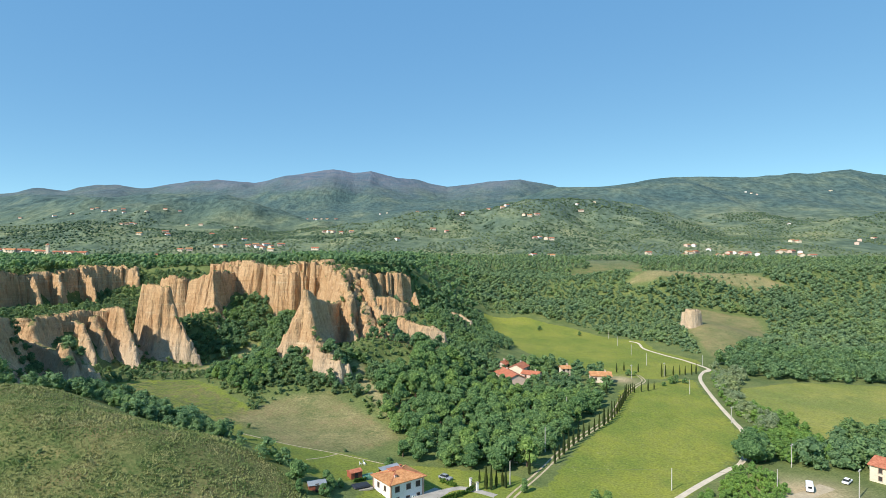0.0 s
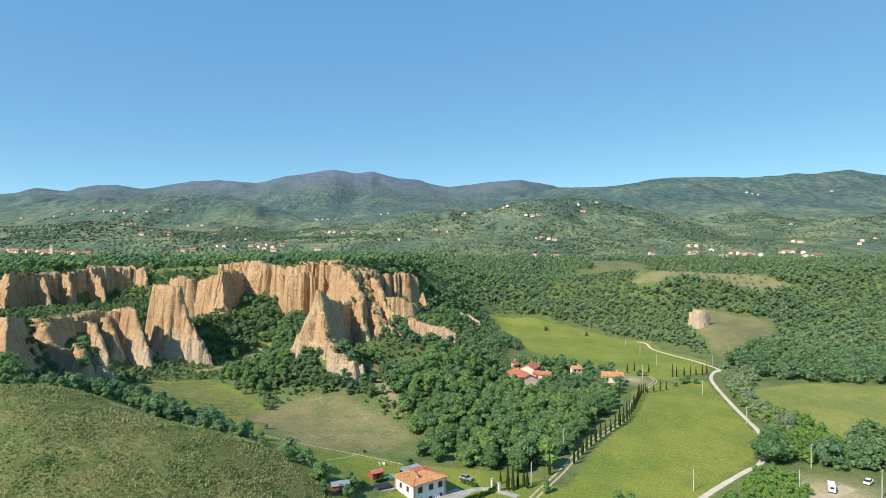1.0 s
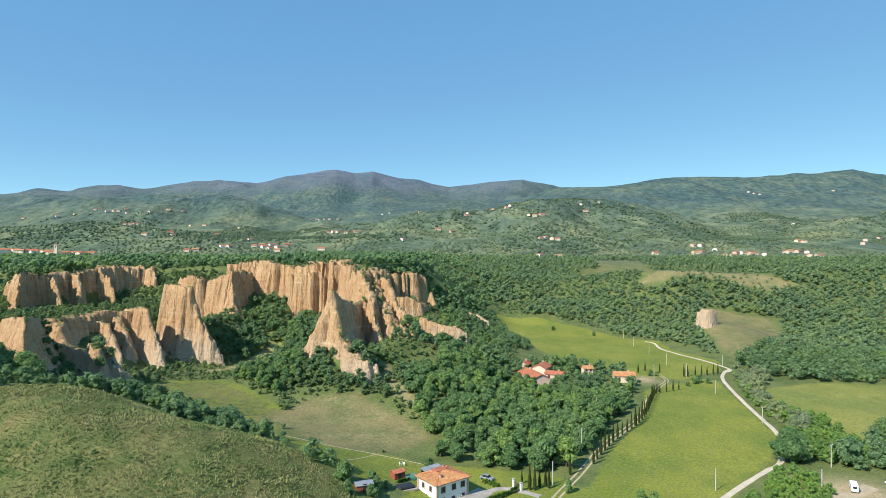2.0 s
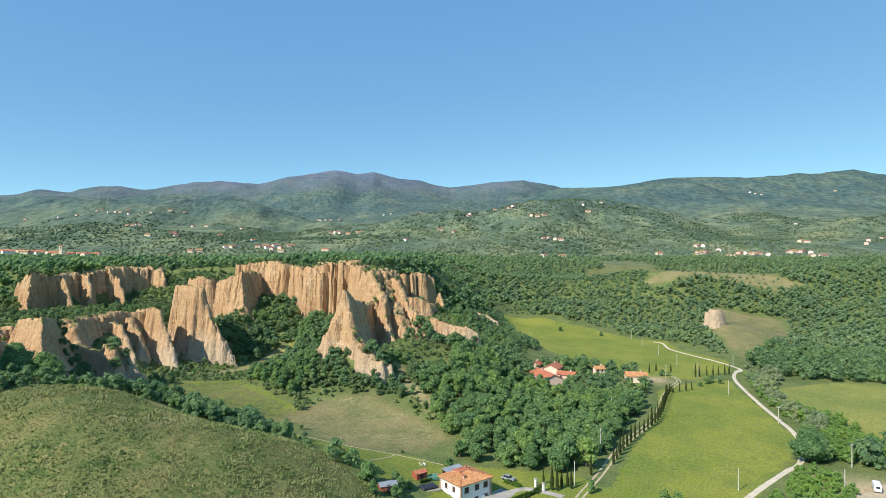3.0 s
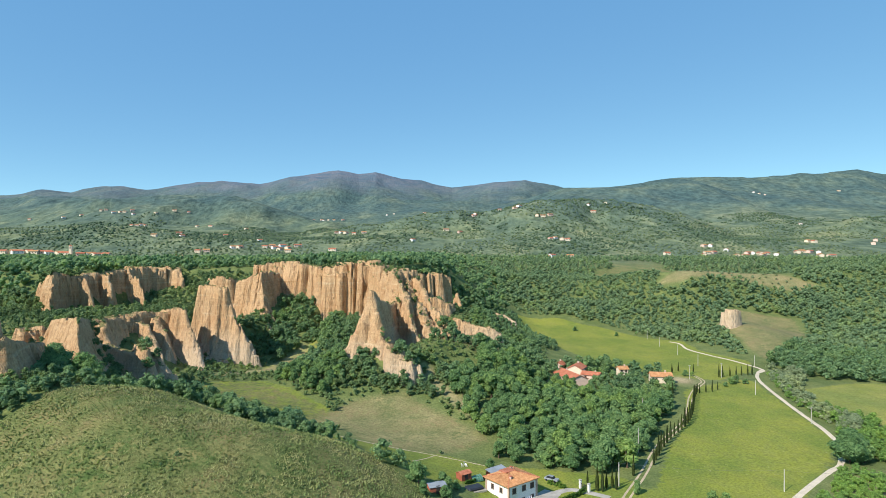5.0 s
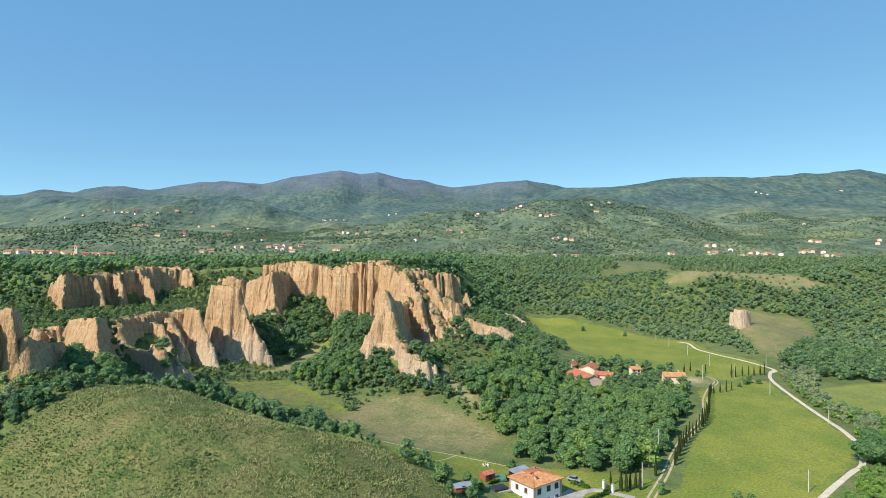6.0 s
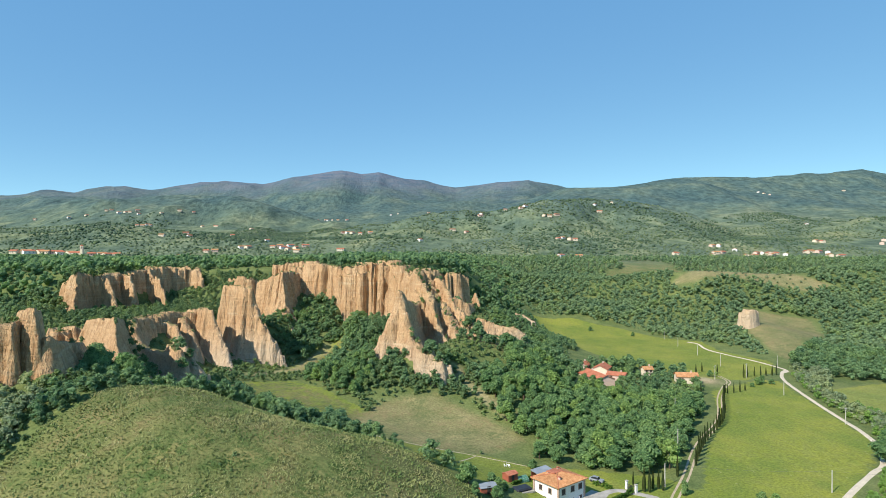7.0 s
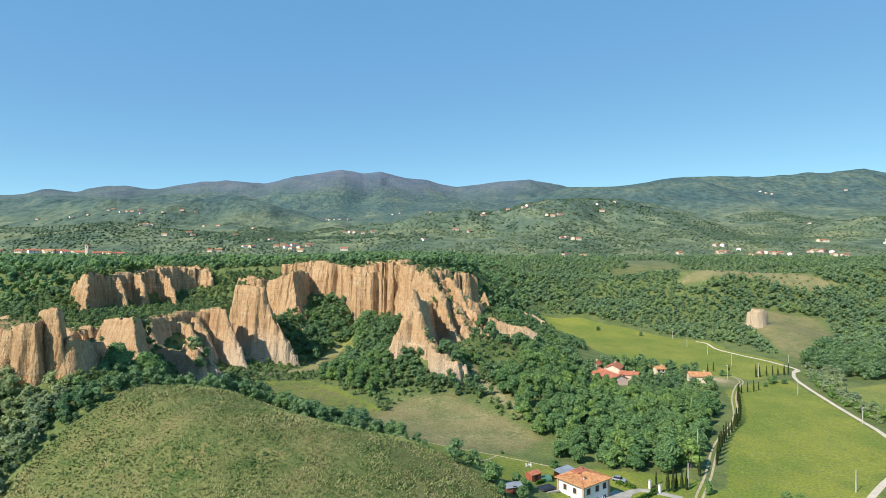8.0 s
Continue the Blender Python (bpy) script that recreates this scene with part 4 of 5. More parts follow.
TERRACE = [(-236, 262), (-186, 270), (-170, 300), (-152, 330), (-150, 352), (-165, 424), (-208, 424), (-226, 385), (-246, 326)]
PLATEAU = [(-420, 330), (-275, 325), (-258, 338), (-236, 400), (-222, 432), (-150, 436), (-118, 404), (-80, 402), (-45, 398), (-20, 440), (10, 500), (-480, 500)]
LEFT_PLATEAU = [(-420, 220), (-300, 240), (-262, 270), (-258, 318), (-275, 326), (-420, 332)]
PLATEAU_BACK = [(-480, 500), (10, 500), (30, 560), (40, 760), (-520, 760)]
ACROSS = [(30, 580), (90, 582), (124, 548), (150, 480), (166, 440), (172, 390), (190, 460), (200, 520), (204, 590), (190, 606), (212, 664), (380, 660), (700, 900), (700, 980), (-60, 980), (20, 700)]
RIGHT_WOOD = [(170, 366), (166, 330), (182, 316), (250, 305), (330, 330), (330, 392), (230, 392), (216, 420)]
RIGHT_SLOPE = [(216, 420), (230, 392), (330, 392), (330, 330), (460, 400), (620, 620), (500, 700), (350, 640), (290, 540), (266, 470)]
GARDEN_WOOD = [(110, 184), (126, 200), (150, 216), (172, 224), (182, 205), (160, 184), (138, 179), (122, 178)]
KNOLL_WOOD = [(198, 500), (202, 545), (204, 590), (226, 602), (256, 604), (286, 593), (318, 581), (350, 580), (345, 552), (296, 545), (280, 532), (240, 556)]
ROAD_SIDE = [(122, 236), (128, 262), (136, 292), (148, 326), (158, 342), (168, 336), (158, 310), (146, 294), (134, 262), (132, 240), (128, 222), (118, 218)]
HEDGE_WOOD = [(128, 262), (140, 300), (160, 338), (150, 330), (130, 276), (121, 240), (112, 212), (100, 190), (110, 186), (126, 190), (136, 208), (140, 236), (136, 260)]
BRAMBLES = [(60, 150), (74, 144), (88, 152), (96, 164), (98, 180), (91, 181), (79, 169), (68, 158)]
SCRUB = [crown_arrays(r, h, 3, 30, .6, rng, False, low=.05) for r, h in ((1.3, 1.8), (1.6, 2.0), (1.1, 1.5), (1.9, 2.6))]

def wood_points(poly, gap, g):
    return scatter(poly, gap, g, clear_of_fields)


near_x, near_y = [], []
for poly, gap in ((VALLEY_WOOD, 5.6), (RAVINE_WOOD, 5.2)):
    x, y = wood_points(poly, gap, rng)
    near_x.append(x), near_y.append(y)
near = on_land(np.concatenate(near_x), np.concatenate(near_y), 1.0, 0.5)
near = [(x, y, z, float(rng.uniform(.78, 1.22)) * (.7 if 262 < y < 322 and 12 < x < 100 else .8 if x < -70 else 1)) for x, y, z, s in near]
near.sort(key=lambda p: math.hypot(p[0] + 15, p[1] - 150))

oak_meshes = [mesh_np("crown", v + np.array((0, 0, .3)), f, LEAF_OAK) for v, f in OAKS]


def trunk_mesh(h):
    bm = bmesh.new()
    tube(bm, (0, 0, -.6), (.1, .05, h * .45), .26, .17)
    for k in range(4):
        a = 1.57 * k + .4
        tube(bm, (.08, .04, h * (.3 + .04 * k)), (1.3 * math.cos(a), 1.3 * math.sin(a), h * (.55 + .04 * k)), .11, .05, 5)
    me = bpy.data.meshes.new("trunk")
    bm.to_mesh(me)
    bm.free()
    me.materials.append(BARK)
    return me


TRUNK = trunk_mesh(7.5)


def build_tree(m, crown, label, group):
    tree = empty("tree", m, label, "tree", group)
    part("trunk", TRUNK, None, tree)
    part("crown", crown, None, tree)
    return tree


oak_kinds = [build_tree(pose(*near[k][:3], 0, 0, 70 * k), oak_meshes[k], "dense green broadleaf tree in the valley wood", "trees of the valley wood") for k in range(5)]
for k, (x, y, z, s) in enumerate(near[5:285]):
    copy_thing(oak_kinds[k % 5], pose(x, y, z, 0, 0, (k * 137) % 360) @ Matrix.Diagonal((s, s, s * rng.uniform(.9, 1.15), 1)))
joined("wood", WOODS, near[285:], LEAF_WOOD, "dense green broadleaf wood below the earth cliffs", "wood", rng)


def grow(name, poly, gap, kinds, mat, lo, hi, label, category="wood", limit=1.8, sink=.4, low=False, gaps=0.0):
    x, y = wood_points(poly, gap, rng)
    ok = vnoise(x, y, 8, 63) >= gaps
    x, y = x[ok], y[ok]
    if low:      # not on top of the earth forms
        ok = land_z(x, y) < ground_z(x, y) + 3
        x, y = x[ok], y[ok]
    spots = [(a, b, c, float(rng.uniform(lo, hi))) for a, b, c, s in on_land(x, y, 1.0, sink, limit)]
    if spots:
        joined(name, kinds, spots, mat, label, category, rng)


grow("wood", SPUR_WOOD, 4.6, WOODS, LEAF_WOOD, .5, .85, "green scrub wood on the spur beside the cliffs", limit=2.4)
grow("wood", WEST_WOOD, 4.2, MIDS, LEAF_WOOD, .4, .8, "green thicket at the foot of the western fins")
grow("wood", HILL_EDGE, 3.8, MIDS, LEAF_WOOD, .2, 1.0, "dark green thicket along the edge of the near hill", gaps=.36)
grow("wood", LEFT_SLOPE, 3.2, MIDS, LEAF_OLIVE, .4, .85, "grey-green thicket on the slope behind the near hill", sink=1.0, low=True)
grow("wood", HILL_BACK, 4.4, MIDS, LEAF_WOOD, .35, .8, "green thicket in the dip behind the near hill", sink=.8, low=True)
HILL_SIDE = [(-172, 116), (-152, 116), (-141, 148), (-131, 168), (-142, 178), (-152, 164), (-156, 140)]
grow("bushes", HILL_SIDE, 2.7, MIDS, LEAF_SHRUB, .2, .46, "green bushes on the steep side of the near hill", "bush", sink=.3, low=True)
grow("wood", TERRACE, 4.6, WOODS, LEAF_SHRUB, .35, .62, "bright green bushes on the terrace between the walls", limit=2.2)
grow("wood", PLATEAU, 5.8, FARS, LEAF_WOOD, .5, 1.2, "green wood on the plateau above the cliffs", limit=2.5, sink=1.0)
grow("wood", LEFT_PLATEAU, 6.2, FARS, LEAF_SHRUB, .6, 1.0, "green wood beyond the western wall", limit=5)
FLANK = [(-300, 282), (-262, 280), (-244, 332), (-238, 352), (-250, 356), (-276, 346), (-300, 330)]
grow("wood", FLANK, 4.4, WOODS, LEAF_SHRUB, .5, .85, "green wood on the flank beside the western wall", limit=3.0)
GULLY = [(-167, 233), (-152, 225), (-146, 219), (-150, 211), (-157, 214), (-168, 226)]
grow("bushes", GULLY, 2.6, WOODS, LEAF_SHRUB, .3, .55, "green bushes in the gully between the clay ridges", "bush", 5.0)
grow("wood", PLATEAU_BACK, 9.5, FARS, LEAF_WOOD, .8, 1.2, "green wood far back on the plateau")
x, y = wood_points(ACROSS, 5.5, rng)
spots = [(a, b, c, float(rng.uniform(.62, 1.0) * (.75 + .7 * float(vnoise(a, b, 45, 61))))) for a, b, c, s in on_land(x[y < 790], y[y < 790], 1.0, 1.9)]
joined("wood", FARS, spots, LEAF_FAR, "wide green wood on the slope across the valley", "wood", rng)
x, y = wood_points(ACROSS, 7.6, rng)
spots = [(a, b, c, float(rng.uniform(.75, 1.4))) for a, b, c, s in on_land(x[y >= 790], y[y >= 790], 1.0, .5)]
joined("wood", FAR_CLUMPS, spots, LEAF_FAR, "wide green wood far up the slope across the valley", "wood", rng)
grow("wood", RIGHT_WOOD, 5.6, WOODS, LEAF_WOOD, .8, 1.2, "green wood round the edge of the far meadow")
grow("wood", RIGHT_SLOPE, 5.7, FARS, LEAF_FAR, .6, 1.2, "green wood on the right-hand slope beyond the meadow", sink=1.9)
grow("wood", GARDEN_WOOD, 5.0, MIDS, LEAF_WOOD, .6, 1.15, "green trees behind the garden")
grow("wood", KNOLL_WOOD, 6.0, FARS, LEAF_FAR, .7, 1.1, "green wood between the sloping fields")
grow("hedge_wood", ROAD_SIDE, 4.2, MIDS, LEAF_OLIVE, .4, .95, "grey-green trees and bushes beside the gravel road", "hedge")
grow("hedge_wood", HEDGE_WOOD, 3.6, MIDS, LEAF_BRIGHT, .38, .7, "bright green thicket along the gravel road", "hedge")
grow("brambles", BRAMBLES, 2.4, MIDS, LEAF_BRIGHT, .24, .46, "bright green brambles beside the bend of the gravel road", "bush")
TALUS = [(-82, 246), (-58, 244), (-34, 240), (-28, 262), (-22, 288), (-40, 284), (-50, 262), (-80, 268)]
grow("wood", TALUS, 3.3, WOODS, LEAF_SHRUB, .3, .62, "green bushes on the talus round the pinnacle", limit=1.5, low=True)
EAST_SLOPE = [(-32, 457), (-10, 438), (6, 470), (2, 520), (-40, 486)]
grow("wood", EAST_SLOPE, 4.4, WOODS, LEAF_WOOD, .5, .9, "green wood on the slope east of the main wall", limit=2.4)
EAST_FOOT = [(-52, 428), (-24, 436), (-16, 420), (-24, 398), (-46, 396), (-50, 410)]
grow("bushes", EAST_FOOT, 3.2, WOODS, LEAF_SHRUB, .3, .55, "green bushes at the foot of the eastern wall", "bush", 1.9, low=True)
RAVINE_FOOT = [(-164, 332), (-132, 322), (-122, 345), (-128, 376), (-164, 364)]
grow("bushes", RAVINE_FOOT, 3.4, WOODS, LEAF_WOOD, .35, .7, "dark green bushes in the shaded ravine below the buttress", "bush", 1.6, low=True)
APRON = [(-118, 300), (-74, 270), (-74, 300), (-78, 372), (-112, 380)]
grow("wood", APRON, 4.4, WOODS, LEAF_WOOD, .45, .8, "green wood on the apron under the main wall")
SCRUB_LAND = [(-262, 190), (-30, 190), (-12, 250), (20, 300), (50, 420), (40, 560), (-30, 470), (-20, 430), (-80, 400), (-262, 440)]
x, y = scatter(SCRUB_LAND, 3.5, rng, lambda a, b: (clear_of_fields(a, b) | ((np.abs(a + 22) < 32) & (b > 262) & (b < 446))) & (vnoise(a, b, 13, 31) > .33))
spots = [(a, b, c, float(rng.uniform(.7, 1.5))) for a, b, c, s in on_land(x, y, 1.0, .15, 1.15)]
joined("scrub", SCRUB, spots, LEAF_SHRUB, "low green scrub round the feet of the cliffs", "scrub", rng)

# scrub and small bushes on the crests of the walls
x, y = [], []
for key, (steep, depth, crest) in EARTH.items():
    for (ax, ay, az, aw), (bx, by, bz, bw) in zip(crest, crest[1:]):
        length = math.hypot(bx - ax, by - ay)
        for k in range(int(length / 1.6 * min(1.2, max(0, aw + bw - 3.2) / 5))):
            f, side = rng.random(), rng.uniform(-1, 1) * (aw + bw) * .5
            x.append(ax + (bx - ax) * f - (by - ay) / length * side)
            y.append(ay + (by - ay) * f + (bx - ax) / length * side)
for depth, top, corners in BLOCKS.values():
    a, b = scatter([c[:2] for c in corners], 2.4, rng, lambda u, v: vnoise(u, v, 7, 77) > .35)
    x, y = x + list(a), y + list(b)
x, y = np.array(x), np.array(y)
spots = list(zip(x, y, land_z(x, y) - .25, rng.uniform(.35, 1.0, len(x))))
joined("scrub", SCRUB, spots, LEAF_SHRUB, "low scrub along the crests of the earth walls", "scrub", rng)

# ---- buildings ----
def gable_roof(l, w, h, rise, over=0.5, thick=0.22):
    """Two slopes with thickness, ridge along x."""
    bm = bmesh.new()
    x0, x1 = -l / 2 - over, l / 2 + over
    drop = rise * over / (w / 2)
    prof = [(-w / 2 - over, h - drop), (0, h + rise), (w / 2 + over, h - drop), (w / 2 + over, h - drop - thick), (0, h + rise - thick), (-w / 2 - over, h - drop - thick)]
    a = [bm.verts.new((x0, y, z)) for y, z in prof]
    b = [bm.verts.new((x1, y, z)) for y, z in prof]
    for i in range(6):
        j = (i + 1) % 6
        bm.faces.new((a[i], a[j], b[j], b[i]))
    for ring in (a, b):
        bm.faces.new((ring[0], ring[1], ring[4], ring[5]))
        bm.faces.new((ring[1], ring[2], ring[3], ring[4]))
    bmesh.ops.recalc_face_normals(bm, faces=bm.faces)
    return bm


def gable_walls(l, w, h, rise):
    bm = bmesh.new()
    prof = [(-w / 2, -1), (w / 2, -1), (w / 2, h - .1), (0, h + rise - .2), (-w / 2, h - .1)]
    a = [bm.verts.new((-l / 2, y, z)) for y, z in prof]
    b = [bm.verts.new((l / 2, y, z)) for y, z in prof]
    bm.faces.new(a), bm.faces.new(b)
    for i in range(5):
        j = (i + 1) % 5
        bm.faces.new((a[i], a[j], b[j], b[i]))
    bmesh.ops.recalc_face_normals(bm, faces=bm.faces)
    return bm


def opening(parent, x, y, z, w, h, turn, mat, name="window", label=""):
    """A window or door in a wall: reveal frame, dark leaf set back, sill. Faces local -y."""
    m = pose(x, y, z, 0, 0, turn)
    win = part(name, boxed(-w / 2, -.02, -h / 2, w / 2, .10, h / 2), mat, parent, label, m)
    bm = bmesh.new()
    for x0, z0, x1, z1 in ((-w / 2 - .1, -h / 2 - .08, -w / 2, h / 2 + .1), (w / 2, -h / 2 - .08, w / 2 + .1, h / 2 + .1), (-w / 2, h / 2, w / 2, h / 2 + .1)):
        box(bm, x0, -.06, z0, x1, .1, z1)
    part("frame", bm, STONE, win)
    if name == "window":
        part("sill", boxed(-w / 2 - .14, -.16, -h / 2 - .12, w / 2 + .14, .1, -h / 2), CONCRETE, win)
    return win


def build_gable_house(name, x, y, l, w, h, rise, turn, wall, roof, label, category="house", group="", windows=2, far=False, z=None):
    base = land_z(np.array([float(x)]), np.array([float(y)]))[0] if z is None else z
    house = empty(name, pose(x, y, base, 0, 0, turn), label, category, group)
    part("wall", gable_walls(l, w, h, rise), wall, house)
    top = part("roof", gable_roof(l, w, h, rise), roof, house)
    if not far:
        part("chimney", boxed(l * .2, -.35, h + rise * .5, l * .2 + .6, .35, h + rise + .8), PLASTER_PINK, top)
    for k in range(windows):
        u = -l / 2 + l * (k + .5) / windows
        for side in ((-1,) if far else (-1, 1)):
            for level in ((h * .55,) if h < 4.2 else (h * .27, h * .72)):
                if far:
                    part("window", boxed(u - .5, -w / 2 - .05, level - .6, u + .5, -w / 2 + .1, level + .6), SHUTTER, house)
                else:
                    opening(house, u, side * w / 2, level, .95, 1.25, 0 if side < 0 else 180, SHUTTER)
    return house


def hip_slopes(l, w, over, z0, rise):
    """The four slopes of a hipped roof as corner lists, ridge along x."""
    a, b = l / 2 + over, w / 2 + over
    r = max(.6, a - b)
    e = [(-a, -b, z0), (a, -b, z0), (a, b, z0), (-a, b, z0)]
    p, q = (-r, 0, z0 + rise), (r, 0, z0 + rise)
    return [[e[0], e[1], q, p], [e[1], e[2], q], [e[2], e[3], p, q], [e[3], e[0], p]]


def slope_mesh(corners, thick=.2):
    bm = bmesh.new()
    top = [bm.verts.new(c) for c in corners]
    low = [bm.verts.new((c[0], c[1], c[2] - thick)) for c in corners]
    bm.faces.new(top), bm.faces.new(low[::-1])
    for i in range(len(top)):
        j = (i + 1) % len(top)
        bm.faces.new((top[j], top[i], low[i], low[j]))
    bmesh.ops.recalc_face_normals(bm, faces=bm.faces)
    return bm


def tile_rows(corners, gap=0.42):
    """Ridged rows of cover tiles running down a slope, one bmesh for each row."""
    c = [Vector(p) for p in corners]
    across = (c[1] - c[0]).normalized()
    n = (c[1] - c[0]).cross(c[-1] - c[0]).normalized()
    n = n if n.z > 0 else -n
    down = n.cross(across)
    down = down if down.z < 0 else -down
    length = (c[1] - c[0]).length
    apexes = c[2:]
    u_ap = sorted((p - c[0]).dot(across) for p in apexes)
    rise = -(apexes[0] - c[0]).dot(down)
    u = gap / 2
    while u < length:
        f = min(1, u / max(u_ap[0], .01), (length - u) / max(length - u_ap[-1], .01))
        if f > .05:
            bm = bmesh.new()
            a = c[0] + across * u + n * .03
            b = a - down * rise * f * .985
            s, t = across * .09, n * .07
            vs = [bm.verts.new(p) for p in (a - s, a + t, a + s, b - s, b + t, b + s)]
            bm.faces.new((vs[0], vs[1], vs[4], vs[3]))
            bm.faces.new((vs[1], vs[2], vs[5], vs[4]))
            bmesh.ops.recalc_face_normals(bm, faces=bm.faces)
            yield bm
        u += gap


def build_farmhouse():
    """White two-storey house with a hipped roof. Local x along the window front, which faces -y."""
    l, w, h = 10.4, 8.6, 6.4
    cx, cy, turn = -12.2, 161.5, 38.0
    house = empty("farmhouse", pose(cx, cy, -2.5, 0, 0, turn), "white plastered two-storey farmhouse with hipped orange tile roof", "house")
    bm = bmesh.new()
    box(bm, -l / 2, -w / 2, -1.2, l / 2, w / 2, h)
    part("wall", bm, PLASTER, house, "white plaster walls")
    for sx in (-1, 1):
        for sy in (-1, 1):
            if (sx, sy) != (1, 1):
                part("quoin", boxed(sx * l / 2 - .25, sy * w / 2 - .25, -1, sx * l / 2 + .25, sy * w / 2 + .25, h - .05, .03), STONE, house, "stone corner pier")
    part("cornice", boxed(-l / 2 - .3, -w / 2 - .3, h - .02, l / 2 + .3, w / 2 + .3, h + .14, .04), PLASTER_WARM, house)
    slopes = hip_slopes(l, w, .75, h + .12, 1.5)
    for k, corners in enumerate(slopes):
        slope = part("roof_slope", slope_mesh(corners), TILES, house, "weathered orange clay tiles" if k == 0 else "")
        for row_bm in tile_rows(corners):
            part("cover_tile", row_bm, TILES, slope)
    ridge = bmesh.new()
    r = slopes[0][3], slopes[0][2]
    tube(ridge, (r[0][0] - .2, 0, r[0][2] + .03), (r[1][0] + .2, 0, r[1][2] + .03), .14, .14, 6)
    for corner, end in ((slopes[0][0], r[0]), (slopes[0][1], r[1]), (slopes[2][0], r[1]), (slopes[2][1], r[0])):
        tube(ridge, Vector(corner) + Vector((0, 0, .03)), Vector(end) + Vector((0, 0, .03)), .12, .12, 6)
    part("ridge_tiles", ridge, TILES_RED, house)
    # raised roof piece behind the ridge
    dormer = part("dormer", boxed(-1.7, .3, h + .6, 1.3, 2.7, h + 1.5), PLASTER_PINK, house)
    part("roof", slope_mesh([(-2.0, -.1, h + 1.72), (1.6, -.1, h + 1.72), (1.6, 3.0, h + 1.5), (-2.0, 3.0, h + 1.5)], .18), TILES_RED, dormer, "new red roof tiles")
    for k, (x, y) in enumerate(((-2.6, -2.4), (2.4, 2.6))):
        stack = part("chimney", boxed(x - .3, y - .3, h + .4, x + .3, y + .3, h + 1.55, .03), PLASTER_PINK, house)
        part("cap", boxed(x - .4, y - .4, h + 1.55, x + .4, y + .4, h + 1.67), TILES_RED, stack)
    # window front
    for x in (-3.2, 0.4, 3.5):
        opening(house, x, -w / 2, 4.75, 1.35, 1.45, 0, SHUTTER)
    opening(house, -3.1, -w / 2, 1.85, 1.0, 1.5, 0, SHUTTER)
    for x in (.2, 3.6):
        opening(house, x, -w / 2, 1.1, 1.1, 2.3, 0, SHUTTER, "door")
    # end with the arched doorway
    for y in (1.9, -1.4):
        opening(house, -l / 2, y, 4.6, 1.0, 1.3, -90, SHUTTER)
    opening(house, -l / 2, 3.4, 2.2, .7, .9, -90, SHUTTER)
    arch = bmesh.new()
    pts = [(-1.0, -.2), (1.0, -.2), (1.0, 1.6)] + [(math.cos(a), 1.6 + math.sin(a)) for a in np.linspace(.2, math.pi - .2, 9)] + [(-1.0, 1.6)]
    front = [arch.verts.new((-l / 2 - .05, .4 + p[0], p[1])) for p in pts]
    back = [arch.verts.new((-l / 2 + .2, .4 + p[0], p[1])) for p in pts]
    arch.faces.new(front), arch.faces.new(back[::-1])
    for i in range(len(pts)):
        j = (i + 1) % len(pts)
        arch.faces.new((front[j], front[i], back[i], back[j]))
    bmesh.ops.recalc_face_normals(arch, faces=arch.faces)
    part("arched_doorway", arch, SHUTTER, house, "dark arched doorway")
    for k in range(3):
        part("folded_parasol", tube(bmesh.new(), (1.4 + .7 * k, -w / 2 - .7, .05), (1.6 + .7 * k, -w / 2 - .25, 2.3), .2, .05, 6), WHITE_PAINT, house, "white folded parasol leaning on the wall")
    return house


build_farmhouse()


def build_shed(name, x, y, l, w, h, rise, turn, wall, roof, label):
    z = float(ground_z(np.array([x]), np.array([y]))[0])
    shed = empty(name, pose(x, y, z, 0, 0, turn), label, "shed")
    part("wall", gable_walls(l, w, h, rise), wall, shed)
    part("roof", gable_roof(l, w, h, rise, .2, .1), roof, shed)
    part("door", boxed(-.5, -w / 2 - .06, -.1, .4, -w / 2 + .05, 1.9), SHUTTER, shed)
    return shed


build_shed("garden_shed", -25.0, 166.5, 3.4, 2.6, 2.1, .5, 35, WOOD_RED, TILES_RED, "small red-brown wooden garden shed on the lawn")


build_shed("garden_shed", -32.6, 151.8, 4.4, 3.2, 1.7, .45, 20, WOOD_RED, METAL_GREY, "dark wooden shed with grey striped roof under trees")


def build_lean_to(x, y, turn):
    z = float(ground_z(np.array([x]), np.array([y]))[0])
    lean = empty("lean_to", pose(x, y, z, 0, 0, turn), "open lean-to with grey sheet roof behind the house", "shed")
    part("roof", slope_mesh([(-3.2, -2, 2.7), (3.2, -2, 2.7), (3.2, 2, 3.3), (-3.2, 2, 3.3)], .12), METAL_GREY, lean)
    for px, py, h in ((-3, -1.8, 2.6), (3, -1.8, 2.6), (-3, 1.8, 3.1), (3, 1.8, 3.1)):
        part("post", boxed(px - .08, py - .08, -.5, px + .08, py + .08, h), BARK, lean)
    part("back_wall", boxed(-3, 1.7, -.4, 3, 1.9, 2.6), WOOD_RED, lean)


build_lean_to(-15.0, 170.8, 38)


